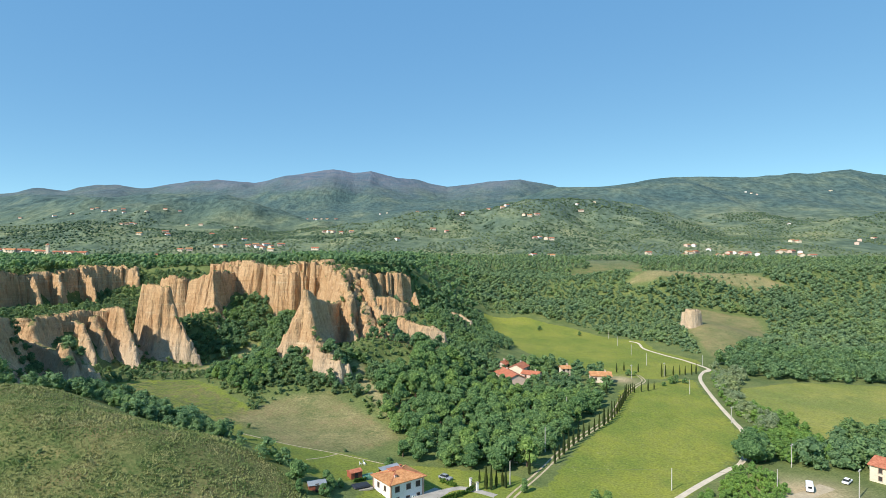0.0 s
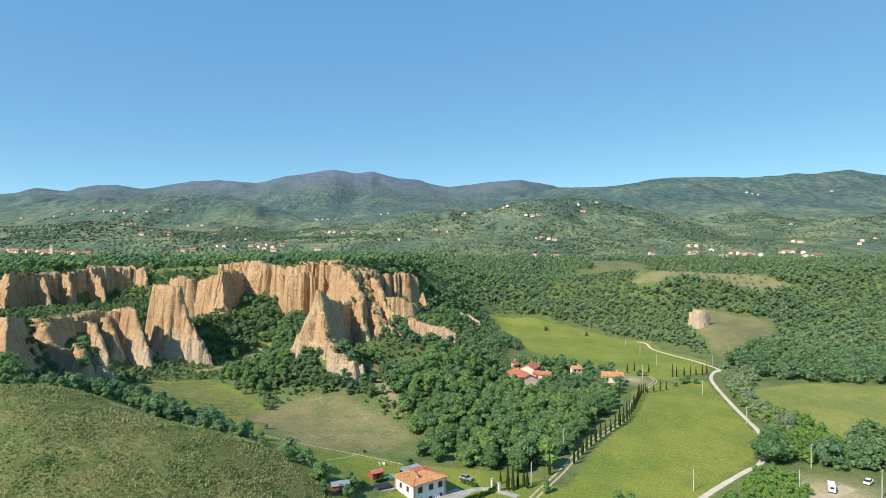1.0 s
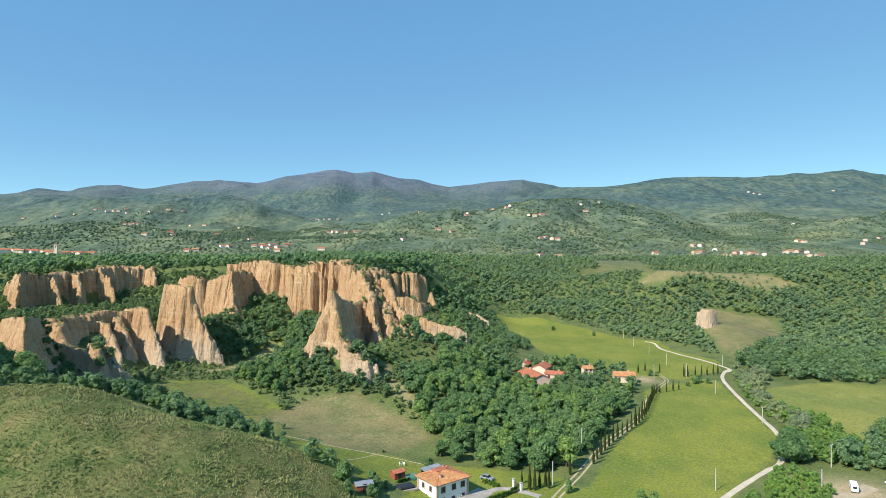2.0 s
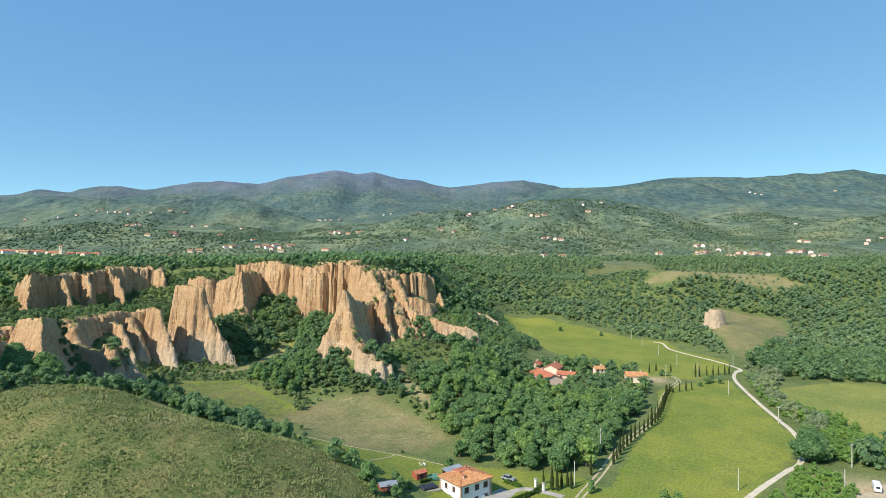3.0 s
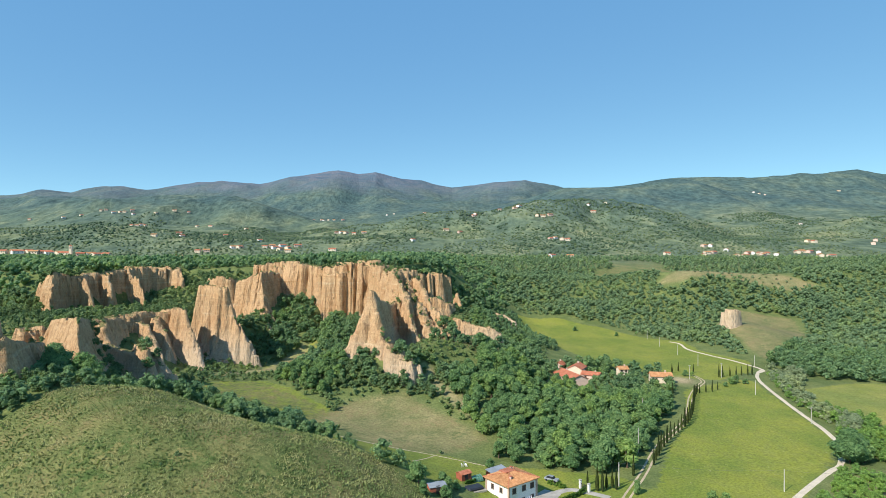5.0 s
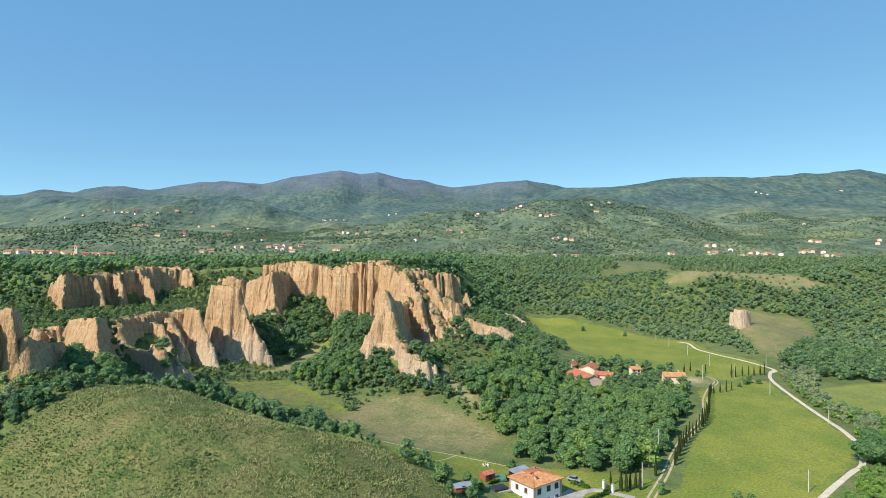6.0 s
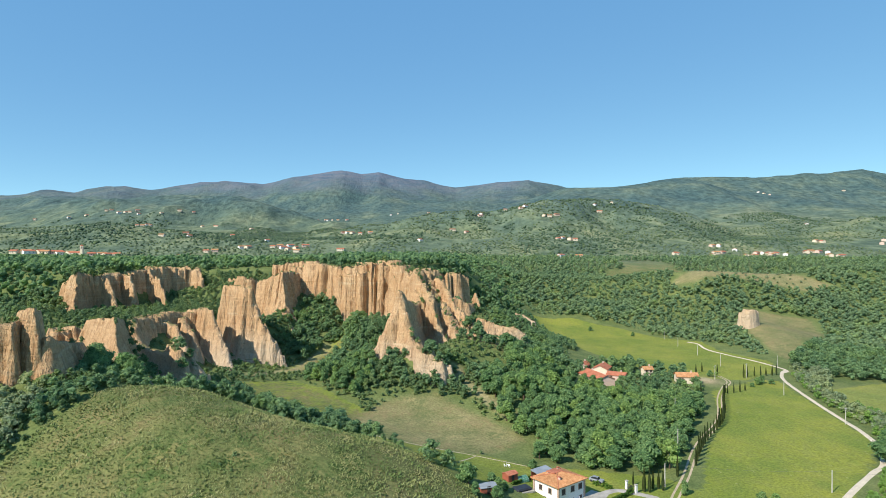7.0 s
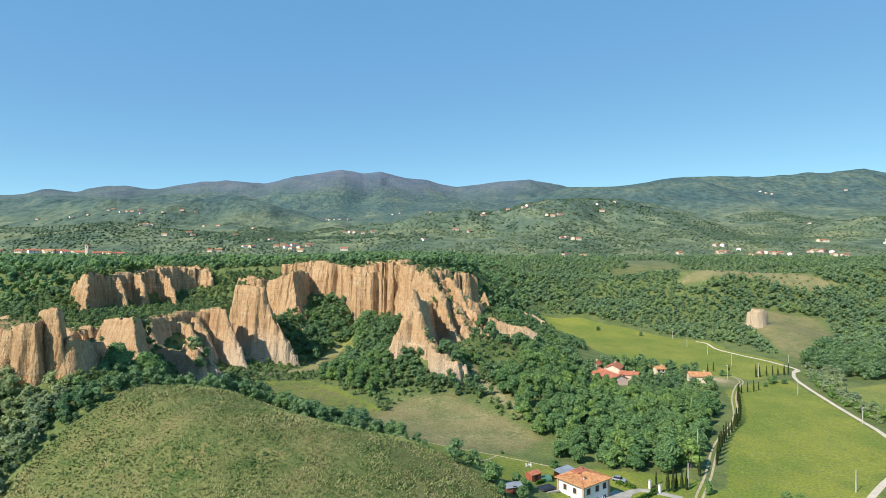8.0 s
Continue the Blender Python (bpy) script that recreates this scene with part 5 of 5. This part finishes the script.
def build_tunnel(x, y, turn):
    """Low rounded green garden tunnel."""
    z = float(ground_z(np.array([x]), np.array([y]))[0])
    tunnel = empty("garden_tunnel", pose(x, y, z, 0, 0, turn), "low rounded green garden tunnel beside the shed", "greenhouse")
    bm = bmesh.new()
    rings = []
    for i in range(5):
        rings.append([bm.verts.new((-1.7 + 3.4 * i / 4, 1.3 * math.cos(a), 1.45 * math.sin(a) - .1)) for a in np.linspace(0, math.pi, 9)])
    for p, q in zip(rings, rings[1:]):
        for j in range(8):
            bm.faces.new((p[j], p[j + 1], q[j + 1], q[j]))
    bm.faces.new(rings[0]), bm.faces.new(rings[-1])
    bmesh.ops.recalc_face_normals(bm, faces=bm.faces)
    part("cover", bm, GREEN_SHEET, tunnel)
    for i in range(5):
        hoop = bmesh.new()
        pts = [(-1.7 + 3.4 * i / 4, 1.33 * math.cos(a), 1.48 * math.sin(a) - .1) for a in np.linspace(0, math.pi, 9)]
        for a, b in zip(pts, pts[1:]):
            tube(hoop, a, b, .03, .03, 5)
        part("hoop", hoop, METAL_GREY, tunnel)


build_tunnel(-21.6, 168.0, 35)


def build_pool(x, y, turn):
    z = float(ground_z(np.array([x]), np.array([y]))[0])
    pool = empty("covered_pool", pose(x, y, z, 0, 0, turn), "low black covered garden pool on a pale pad", "pool")
    part("pad", boxed(-2.9, -2.1, -.4, 2.9, 2.1, .12, .04), CONCRETE, pool)
    bm = boxed(-2.4, -1.6, .1, 2.4, 1.6, .85, .3)
    part("cover", bm, BLACK_SHEET, pool, "black sheet cover")


build_pool(-22.4, 160.6, 28)


def build_hedge(line, half, height, label):
    """A clipped hedge: boxy core with leaf sprays all over it."""
    pts = smooth_line(line, .8)
    verts, tris, count = [], [], 0
    for p in pts:
        v, f = SHRUBS[int(rng.integers(3))]
        w = v * np.array((half / 1.7, half / 1.7, height / 2.3))
        base = float(ground_z(np.array([p.x]), np.array([p.y]))[0]) - .15
        verts.append(w + np.array((p.x, p.y, base)))
        tris.append(f + count)
        count += len(v)
    return tagged(new("hedge", mesh_np("hedge", np.concatenate(verts), np.concatenate(tris), LEAF_HEDGE)), label, "hedge")


build_hedge([(-24.5, 163.2), (-20.5, 168.5), (-17.5, 172.3)], .6, 1.2, "clipped green hedge beside the lawn and shed")
build_hedge([(-1.5, 155.5), (4.5, 160.6), (8.5, 164.6)], .7, 1.5, "clipped green hedge along the drive")
for x, y, s in ((-.5, 170.5, .8), (1.6, 168.8, .7), (2.6, 167.8, .6)):
    build_hedge([(x, y), (x + .9, y - .5)], s, 1.3, "round clipped green bush beside the drive")

# drive, yard and gate
build_track("drive", [(-6, 153), (-3.5, 159), (.5, 164), (5, 166.3), (9.5, 164.5), (14.5, 161)], 1.5, CONCRETE, "pale paved drive leading to the house", seed=9)
build_track("yard", [(-9.5, 155.5), (-4.6, 159.5), (-.2, 164.6)], 3.4, CONCRETE, "pale paved yard in front of the house", lift=0.07, seed=10)


def build_gate(x, y, turn):
    z = float(ground_z(np.array([x]), np.array([y]))[0])
    gate = empty("gate", pose(x, y, z, 0, 0, turn), "garden gate between two white masonry pillars", "gate")
    for sx in (-1.7, 1.7):
        p = part("pillar", boxed(sx - .3, -.3, -.5, sx + .3, .3, 2.3, .04), PLASTER, gate)
        part("cap", boxed(sx - .4, -.4, 2.3, sx + .4, .4, 2.45), CONCRETE, p)
    for k in range(9):
        part("bar", boxed(-1.3 + k * .32, -.03, .1, -1.25 + k * .32, .03, 1.7), SHUTTER, gate)
    part("rail", boxed(-1.4, -.04, 1.5, 1.4, .04, 1.58), SHUTTER, gate)


build_gate(8.8, 166.0, -60)

# farm below the cliffs
build_gable_house("farm_building", 34.5, 304, 19, 9.5, 2.8, 2.0, 106, PLASTER_PINK, TILES_RED, "long farm building with pink walls and red tiles", group="farm below the cliffs")
build_gable_house("farm_building", 41.0, 318, 10, 7.5, 4.4, 1.8, 62, PLASTER_WARM, TILES_RED, "taller farm building with red tile roof", group="farm below the cliffs")
build_gable_house("farm_building", 33.0, 325, 6, 5, 3.6, 1.3, 60, PLASTER_PINK, TILES_RED, "small farm annexe with red tile roof", group="farm below the cliffs")
build_gable_house("farm_building", 46.5, 309, 9, 6, 3.2, 1.2, -30, PLASTER_PINK, TILES_RED, "low farm wing with dull red roof", group="farm below the cliffs")
build_gable_house("barn", 82.5, 309, 10.5, 6.5, 3.8, 1.6, -8, PLASTER_WARM, TILES, "cream barn with orange tile roof beside the wood")
build_gable_house("barn", 66.5, 322, 5, 4, 4.2, 1.2, 10, PLASTER_WARM, TILES, "small house with orange roof behind trees")
build_gable_house("house", 132.4, 171.0, 11, 9, 5.0, 1.6, -58, PLASTER_WARM, TILES_RED, "cream house with red tile roof and dark shutters")


def build_camper(x, y, turn):
    z = float(ground_z(np.array([x]), np.array([y]))[0])
    van = empty("camper_van", pose(x, y, z, 0, 0, turn) @ Matrix.Diagonal((.8, .8, .8, 1)), "white camper van parked on bare ground", "van")
    part("body", boxed(-2.9, -1.1, .55, 2.0, 1.1, 3.0, .16), WHITE_PAINT, van)
    cab = bmesh.new()
    prof = [(1.9, .5), (3.3, .5), (3.35, 1.15), (2.75, 1.95), (1.9, 2.1)]
    a = [cab.verts.new((px, -1.0, pz)) for px, pz in prof]
    b = [cab.verts.new((px, 1.0, pz)) for px, pz in prof]
    cab.faces.new(a), cab.faces.new(b)
    for i in range(5):
        cab.faces.new((a[i], a[(i + 1) % 5], b[(i + 1) % 5], b[i]))
    bmesh.ops.recalc_face_normals(cab, faces=cab.faces)
    part("cab", cab, WHITE_PAINT, van)
    part("windscreen", slope_mesh([(3.37, -.85, 1.2), (3.37, .85, 1.2), (2.78, .85, 1.93), (2.78, -.85, 1.93)], .03), GLASS_DARK, van)
    for px, s in ((-1.6, -1), (.4, -1), (-.6, 1)):
        part("side_window", boxed(px - .5, s * 1.1 - .03, 1.7, px + .5, s * 1.1 + .03, 2.3), GLASS_DARK, van)
    part("rear_window", boxed(-2.93, -.6, 1.7, -2.87, .6, 2.4), GLASS_DARK, van)
    for px in (-1.9, 2.4):
        for s in (-1, 1):
            wheel = part("wheel", tube(bmesh.new(), (px, s * .8, .33), (px, s * 1.08, .33), .34, .34, 14), BLACK_SHEET, van)
            part("rim", tube(bmesh.new(), (px, s * 1.07, .33), (px, s * 1.1, .33), .19, .19, 10), METAL_GREY, wheel)


build_camper(103.2, 165.6, 62)
build_track("yard", [(84, 152.5), (94, 159), (103, 164), (110, 168.5)], 2.6, DIRT, "bare trodden yard round the camper", lift=0.06, seed=31)


CHAIRS = ((-8.2, 160.9, 0), (-8.8, 160.4, 37), (-24.2, 180.4, 74), (-25.1, 178.9, 111), (-23.8, 179.4, 148))


def build_garden_chair(x, y, turn, label):
    z = float(ground_z(np.array([x]), np.array([y]))[0]) + .12
    chair = empty("garden_chair", pose(x, y, z, 0, 0, turn), label, "chair", "white garden chairs")
    part("seat", boxed(-.28, -.28, .40, .28, .28, .46, .02), WHITE_PAINT, chair)
    part("backrest", boxed(-.28, .24, .46, .28, .30, 1.0, .02), WHITE_PAINT, chair)
    for sx in (-.24, .24):
        for sy in (-.24, .24):
            part("leg", boxed(sx - .025, sy - .025, -.1, sx + .025, sy + .025, .40), WHITE_PAINT, chair)


for x, y, turn in CHAIRS:
    build_garden_chair(x, y, turn, "white garden chair beside the house and lawn")


def build_car(x, y, turn, mat, label):
    z = float(ground_z(np.array([x]), np.array([y]))[0])
    car = empty("car", pose(x, y, z, 0, 0, turn), label, "car")
    part("body", boxed(-2.1, -.85, .3, 2.1, .85, .9, .12), mat, car)
    cabin = boxed(-1.5, -.75, .88, .9, .75, 1.45, .05)
    for v in cabin.verts:
        if v.co.z > 1.2:
            v.co.x, v.co.y = v.co.x * .72 - .1, v.co.y * .84
    part("cabin", cabin, GLASS_DARK, car)
    part("roof", boxed(-1.15, -.6, 1.44, .55, .6, 1.5, .02), mat, car)
    for px in (-1.3, 1.3):
        for s in (-1, 1):
            part("wheel", tube(bmesh.new(), (px, s * .65, .31), (px, s * .88, .31), .32, .32, 12), BLACK_SHEET, car)


build_car(117.5, 171.0, 40, WHITE_PAINT, "pale parked car half hidden behind bushes")
build_car(.8, 172.6, -35, METAL_GREY, "grey parked car beside the hedge near the house")


# ---- poles and wires ----
def build_pole(x, y, h, arms, label):
    base = float(ground_z(np.array([x]), np.array([y]))[0])
    pole = empty("utility_pole", pose(x, y, base, 0, 0, 35), label, "pole", "utility poles")
    part("shaft", tube(bmesh.new(), (0, 0, -.8), (0, 0, h), .17, .11, 8), POLE_GREY, pole)
    for k in range(arms):
        arm = part("crossarm", boxed(-.9, -.07, h - .5 - .6 * k, .9, .07, h - .36 - .6 * k), POLE_GREY, pole)
        for px in (-.8, 0, .8):
            part("insulator", tube(bmesh.new(), (px, 0, h - .36 - .6 * k), (px, 0, h - .16 - .6 * k), .06, .04, 6), WHITE_PAINT, arm)
    return (x, y, base + h - .2)


tops = [build_pole(x, y, h, arms, "grey concrete utility pole standing " + where) for x, y, h, arms, where in (
    (19.3, 169, 6.8, 0, "beside the cypress lane"), (34.4, 198, 8.2, 0, "at the edge of the wood"), (64.4, 165.5, 6.2, 0, "in the meadow"),
    (93.6, 164.6, 6.4, 0, "beside the bare yard"), (109, 184, 7.4, 1, "among shrubs"), (114, 161, 7.8, 1, "in the garden"),
    (114.6, 234, 6.6, 1, "beside the gravel road"), (119, 284, 7.0, 0, "in the meadow"), (122, 325, 8.0, 1, "near the road fork"),
    (102, 319, 7.6, 1, "beside the lane"), (125, 362, 7.4, 0, "in the far meadow"), (129, 404, 7.0, 0, "in the far meadow"),
    (131, 443, 7.2, 0, "in the far meadow"), (136, 484, 7.0, 0, "in the far meadow"), (158, 359, 7.0, 0, "beside the far road"), (51, 243, 8.0, 0, "in the wood edge"))]


def build_wire(a, b, sag):
    curve = bpy.data.curves.new("overhead_wire", "CURVE")
    curve.dimensions, curve.bevel_depth = "3D", 0.018
    line = curve.splines.new("POLY")
    line.points.add(10)
    for i in range(11):
        f = i / 10
        p = Vector(a).lerp(Vector(b), f)
        line.points[i].co = (p.x, p.y, p.z - sag * 4 * f * (1 - f), 1)
    curve.materials.append(CABLE)
    tagged(new("overhead_wire", curve), "thin dark overhead wire between poles", "cable", "overhead wires")


for i, j in ((0, 1), (1, 15), (2, 3), (3, 4), (4, 6), (6, 7), (7, 8), (8, 10), (10, 11), (11, 12), (12, 13), (0, 2)):
    build_wire(tops[i], tops[j], .9)


# ---- cypresses ----
CYPRESSES = [cypress_arrays(r, h, rng) for r, h in ((.42, 6.2), (.46, 7.0), (.4, 5.4), (.52, 6.6))]
cypress_meshes = [mesh_np("crown", v, f, LEAF_CYPRESS) for v, f in CYPRESSES]
stem = bpy.data.meshes.new("trunk")
stem_bm = tube(bmesh.new(), (0, 0, -.4), (0, 0, 1.2), .12, .1, 6)
stem_bm.to_mesh(stem)
stem_bm.free()
stem.materials.append(BARK)


def build_cypress(x, y, s, k):
    z = float(ground_z(np.array([x]), np.array([y]))[0])
    tree = empty("cypress", pose(x, y, z, 0, 0, 50 * k) @ Matrix.Diagonal((s, s, s, 1)), "slim dark green cypress beside the lane", "tree", "cypresses of the lane")
    part("trunk", stem, None, tree)
    part("crown", cypress_meshes[k % 4], None, tree)


run, row = 0.0, smooth_line(LANE, .4)
last = row[0]
for a, b in zip(row, row[1:]):
    d = (b - a).normalized()
    at = a + Vector((d.y, -d.x, 0)) * 1.7
    if 186 < at.y < 291 and (at - last).length > 4.9:
        build_cypress(at.x, at.y, float(rng.uniform(.78, 1.12)), int(rng.integers(4)))
        last = at
for x, y, s in ((93, 286, .75), (97, 288, .7), (101, 290, .8), (105, 293, .75), (121, 326, 1), (123.5, 327, .9), (129, 330, .8), (133, 331, .8), (136.5, 332, .9),
                (140.5, 333, .95), (143.5, 334, .9), (99, 336, .8), (105, 342, .8), (112, 338, .9), (12.2, 165.5, 1), (13.6, 165.2, .95), (15.2, 167, .9), (17, 167.6, .95),
                (17.8, 166.4, 1), (26, 177, 1.0), (10.6, 170, .7), (78, 281, .9)):
    build_cypress(x, y, s, int(rng.integers(4)))

# ---- single trees and bushes ----
FIELD_TREES = ((86, 526, .62, "lone round tree in the far meadow"), (116.5, 503, .5, "small tree in the far meadow"), (135, 508, .45, "small tree in the far meadow"),
               (119, 308, .55, "low dark bush near the road fork"), (123, 311, .6, "low dark bush near the road fork"), (127, 309, .45, "low dark bush near the road fork"),
               (103, 327, .5, "bush beside the barn yard"), (107, 328, .45, "bush beside the barn yard"), (113, 302, .35, "small bush at the meadow edge"),
               (22.5, 163.5, .55, "bright green bush beside the lane"), (41, 158, .5, "pale green bush at the meadow edge"), (44, 157, .45, "pale green bush at the meadow edge"),
               (-13, 190.5, .85, "garden tree beside the lawn"), (-7.5, 188, .8, "garden tree behind the house"), (-10, 195, .9, "leafy tree at the edge of the dry meadow"), (-16.5, 181, .45, "garden tree beside the lawn"),
               (4, 184.5, .42, "upright tree at the edge of the wood"), (-31, 156.5, .6, "leafy tree at the foot of the near hill"),
               (-37.2, 152, .78, "leafy tree at the foot of the near hill"), (-35.6, 146.5, .5, "leafy tree beside the dark shed"), (-30.2, 149.6, .5, "leafy tree beside the dark shed"), (-29.6, 154.4, .5, "leafy tree beside the dark shed"), (-27.5, 157.5, .4, "small tree beside the garden"),
               (103.5, 189, 1.0, "leafy tree beside the bend of the gravel road"), (106.5, 195.5, 1.0, "leafy tree beside the gravel road"))
for k, (x, y, s, label) in enumerate(FIELD_TREES):
    z = float(ground_z(np.array([x]), np.array([y]))[0])
    build_tree(pose(x, y, z - .4, 0, 0, 61 * k) @ Matrix.Diagonal((s, s, s, 1)), oak_meshes[k % 5], label, "single trees")

# broad trees with a crown of their own
broad = mesh_np("crown", *crown_arrays(6.4, 12.2, 24, 2600, .62, rng), LEAF_OAK)
for x, y, s, label in ((98.5, 188.5, 1.0, "tall spreading tree beside the bend of the gravel road"),
                       (-150.5, 182, .95, "large dark green tree behind the near hill"), (-142.5, 184, .9, "large dark green tree behind the near hill")):
    build_tree(pose(x, y, flat_z(x, y) - .4, 0, 0, x * 7 % 360) @ Matrix.Diagonal((s, s, s, 1)), broad, label, "single trees")

# ---- far villages ----
def build_village(spots, group, turn0, tower=None):
    for k, (x, y) in enumerate(spots):
        wall = (PLASTER_WARM, PLASTER_PINK, PLASTER, PLASTER_WARM)[k % 4]
        roof = (TILES_RED, TILES, TILES_RED)[k % 3]
        s = 1 + .2 * (k % 3)
        build_gable_house("village_house", x, y, 9.5 * s, 8, 3.9, 1.6, turn0 + 23 * (k % 4), wall, roof, "distant village house with tiled roof", "house", group, 3, True)


build_village([(-622, 790), (-610, 796), (-600, 786), (-590, 794), (-579, 788), (-568, 795), (-558, 786), (-548, 792), (-538, 788), (-516, 786), (-506, 792), (-496, 788), (-486, 794), (-400, 800), (-391, 794), (-660, 800), (-676, 792), (-694, 800)], "village on the plateau", 5)
build_village([(-1261, 2112), (-1250, 2124), (-1140, 1976), (-1128, 1992), (-1116, 2000), (-1102, 2024), (-1076, 1980), (-1004, 1988), (-970, 2052), (-938, 2092), (-1342, 2028), (-1305, 2068), (-1479, 2056)], "village on the left slope", 10)
build_village([(-1016, 1856), (-1004, 1864), (-992, 1872), (-980, 1868), (-641, 1240), (-643, 1360), (-591, 1260), (-851, 1956), (-801, 1944), (-532, 1352), (-427, 1108), (-416, 1112), (-472, 1056), (-460, 1064)], "houses on the olive slope", 0)
build_village([(-370, 1116), (-360, 1128), (-347, 1104), (-332, 1080), (-310, 1056), (-310, 1124), (-410, 1212), (-680, 1932), (-233, 1068), (-307, 1516), (-294, 1512), (-276, 1472), (-254, 1460), (-233, 1488), (-340, 1128), (-322, 1098)], "hamlet on the rise", 0)
build_village([(-640, 2760), (-605, 2760), (-590, 2740), (-570, 2748), (-545, 2750), (-503, 2752), (-301, 2792), (-269, 2800), (-120, 2688)], "mountain hamlet", 20)
build_village([(-130, 962), (-110, 958), (-75, 985), (-55, 975), (-35, 968), (-18, 955), (-95, 1203), (15, 992), (-26, 1416), (7, 1408), (54, 1574)], "houses beyond the wood", 8)
build_village([(128, 1684), (151, 1512), (162, 1516), (192, 1408), (206, 1412), (226, 1428), (364, 1608), (427, 1668), (364, 1560), (185, 1192), (195, 1200), (208, 1192), (218, 1188), (141, 988), (153, 1004), (160, 976), (183, 1000), (49, 1556)], "houses on the middle hill", 0)
build_village([(359, 1032), (470, 1136), (484, 1140), (415, 1012), (433, 1040), (446, 1044), (486, 1080), (470, 1008), (484, 1006), (503, 1038), (514, 1042), (524, 1036), (534, 1034), (520, 1020), (545, 1022), (596, 1048), (609, 1056), (621, 1052), (632, 1044), (612, 1008), (626, 1000)], "village beyond the knoll", 12)
build_village([(1293, 2476), (1304, 2452), (1280, 2500), (722, 1200), (714, 1208), (825, 1176), (1001, 1708), (1599, 2436), (916, 1255), (862, 1221)], "houses on the right slope", 30)


def build_bell_tower(x, y):
    z = float(ground_z(np.array([x]), np.array([y]))[0])
    tower = empty("bell_tower", pose(x, y, z, 0, 0, 8), "square pale bell tower of the plateau village", "tower")
    part("shaft", boxed(-1.7, -1.7, -1, 1.7, 1.7, 13), PLASTER_WARM, tower)
    part("roof", tube(bmesh.new(), (0, 0, 13), (0, 0, 15), 2.6, .1, 4), TILES_RED, tower)
    for s in (-1, 1):
        part("bell_opening", boxed(-.6, s * 1.7 - .06, 9.5, .6, s * 1.7 + .06, 12), SHUTTER, tower)


build_bell_tower(-529, 786)
build_gable_house("farm_shed", 18, 985, 28, 8, 3.0, 1.0, 2, PLASTER, METAL_GREY, "long low white farm shed beyond the wood", "shed", windows=3, far=True)

x, y = scatter([(206, 604), (240, 634), (282, 634), (330, 608), (316, 590), (286, 600), (250, 610)], 9, rng)
spots = list(zip(x, y, ground_z(x, y) - .1, rng.uniform(.7, 1.1, len(x))))
joined("orchard", SHRUBS, spots, LEAF_OLIVE, "rows of small grey-green orchard trees on the knoll", "orchard", rng)

# ---- tufts on the near hill, far trees ----
def tuft_arrays(g):
    v, f = [], []
    for k in range(5):
        a, s = g.uniform(0, 6.28), g.uniform(.28, .62)
        lean = g.uniform(.12, .5)
        c = np.array((g.uniform(-.3, .3), g.uniform(-.3, .3), -.05))
        d, t = np.array((math.cos(a), math.sin(a), 0)), np.array((-math.sin(a), math.cos(a), 0))
        n = len(v)
        v += [c - t * .22, c + t * .22, c + d * lean + np.array((0, 0, s))]
        f.append((n, n + 1, n + 2))
    return np.array(v), np.array(f)


x, y = scatter(NEAR_HILL, 0.62, rng, lambda a, b: (b > 92) & (vnoise(a, b, 5, 5) > .05))
spots = list(zip(x, y, ground_z(x, y), rng.uniform(.4, .95, len(x)) * (.5 + .8 * vnoise(x, y, 6, 44))))
joined("grass", [tuft_arrays(rng) for k in range(6)], spots, GRASS_TUFT, "dry green grass tufts all over the near hill", "grass", rng)
x, y = scatter(NEAR_HILL, 6.0, rng, lambda a, b: (b > 90) & (vnoise(a, b, 16, 9) > .60))
spots = list(zip(x, y, ground_z(x, y) - .15, rng.uniform(.14, .42, len(x))))
joined("bushes", SHRUBS, spots, LEAF_SHRUB, "small green bushes dotted on the near hill", "bush", rng)
LOW_PLANTS = [crown_arrays(r, h, 2, 22, .5, rng, False, low=.05) for r, h in ((1.2, 1.1), (1.5, 1.0), (1.0, 1.2))]
x, y = scatter(NEAR_HILL, 1.9, rng, lambda a, b: (b > 92) & (vnoise(a, b, 9, 12) + .5 * vnoise(a, b, 2.6, 13) > .78))
spots = list(zip(x, y, ground_z(x, y) - .12, rng.uniform(.18, .5, len(x)) ** 1.0))
joined("herbs", LOW_PLANTS, spots, LEAF_HERB, "low green herbs in patches on the near hill", "herbs", rng)

FAR_SLOPES = [(-1500, 980), (1500, 980), (2000, 2000), (-2000, 2000)]
x, y = scatter(FAR_SLOPES, 8.6, rng, lambda a, b: (fbm(a, b, 210, 5, 55) + .9 * (vnoise(a, b, 17, 3) - .5) > .10) & (np.abs(a) < .8 * b))
spots = list(zip(x, y, ground_z(x, y) - .6, rng.uniform(.32, .36, len(x)) * (1 + 1.6 * rng.random(len(x)) ** 2.5)))
joined("far_woods", DOTS, spots, LEAF_DISTANT, "scattered dark woods and trees on the far slopes", "wood", rng)
x, y = scatter(FAR_SLOPES, 12, rng, lambda a, b: (fbm(a, b, 210, 4, 55) < .05) & (vnoise(a, b, 60, 8) > .3) & (np.abs(a) < .8 * b) & (b < 1800))
spots = list(zip(x, y, ground_z(x, y) - .4, rng.uniform(.34, .62, len(x))))
joined("olive_groves", DOTS, spots, LEAF_GROVE, "grey-green olive groves on the far slopes", "grove", rng)
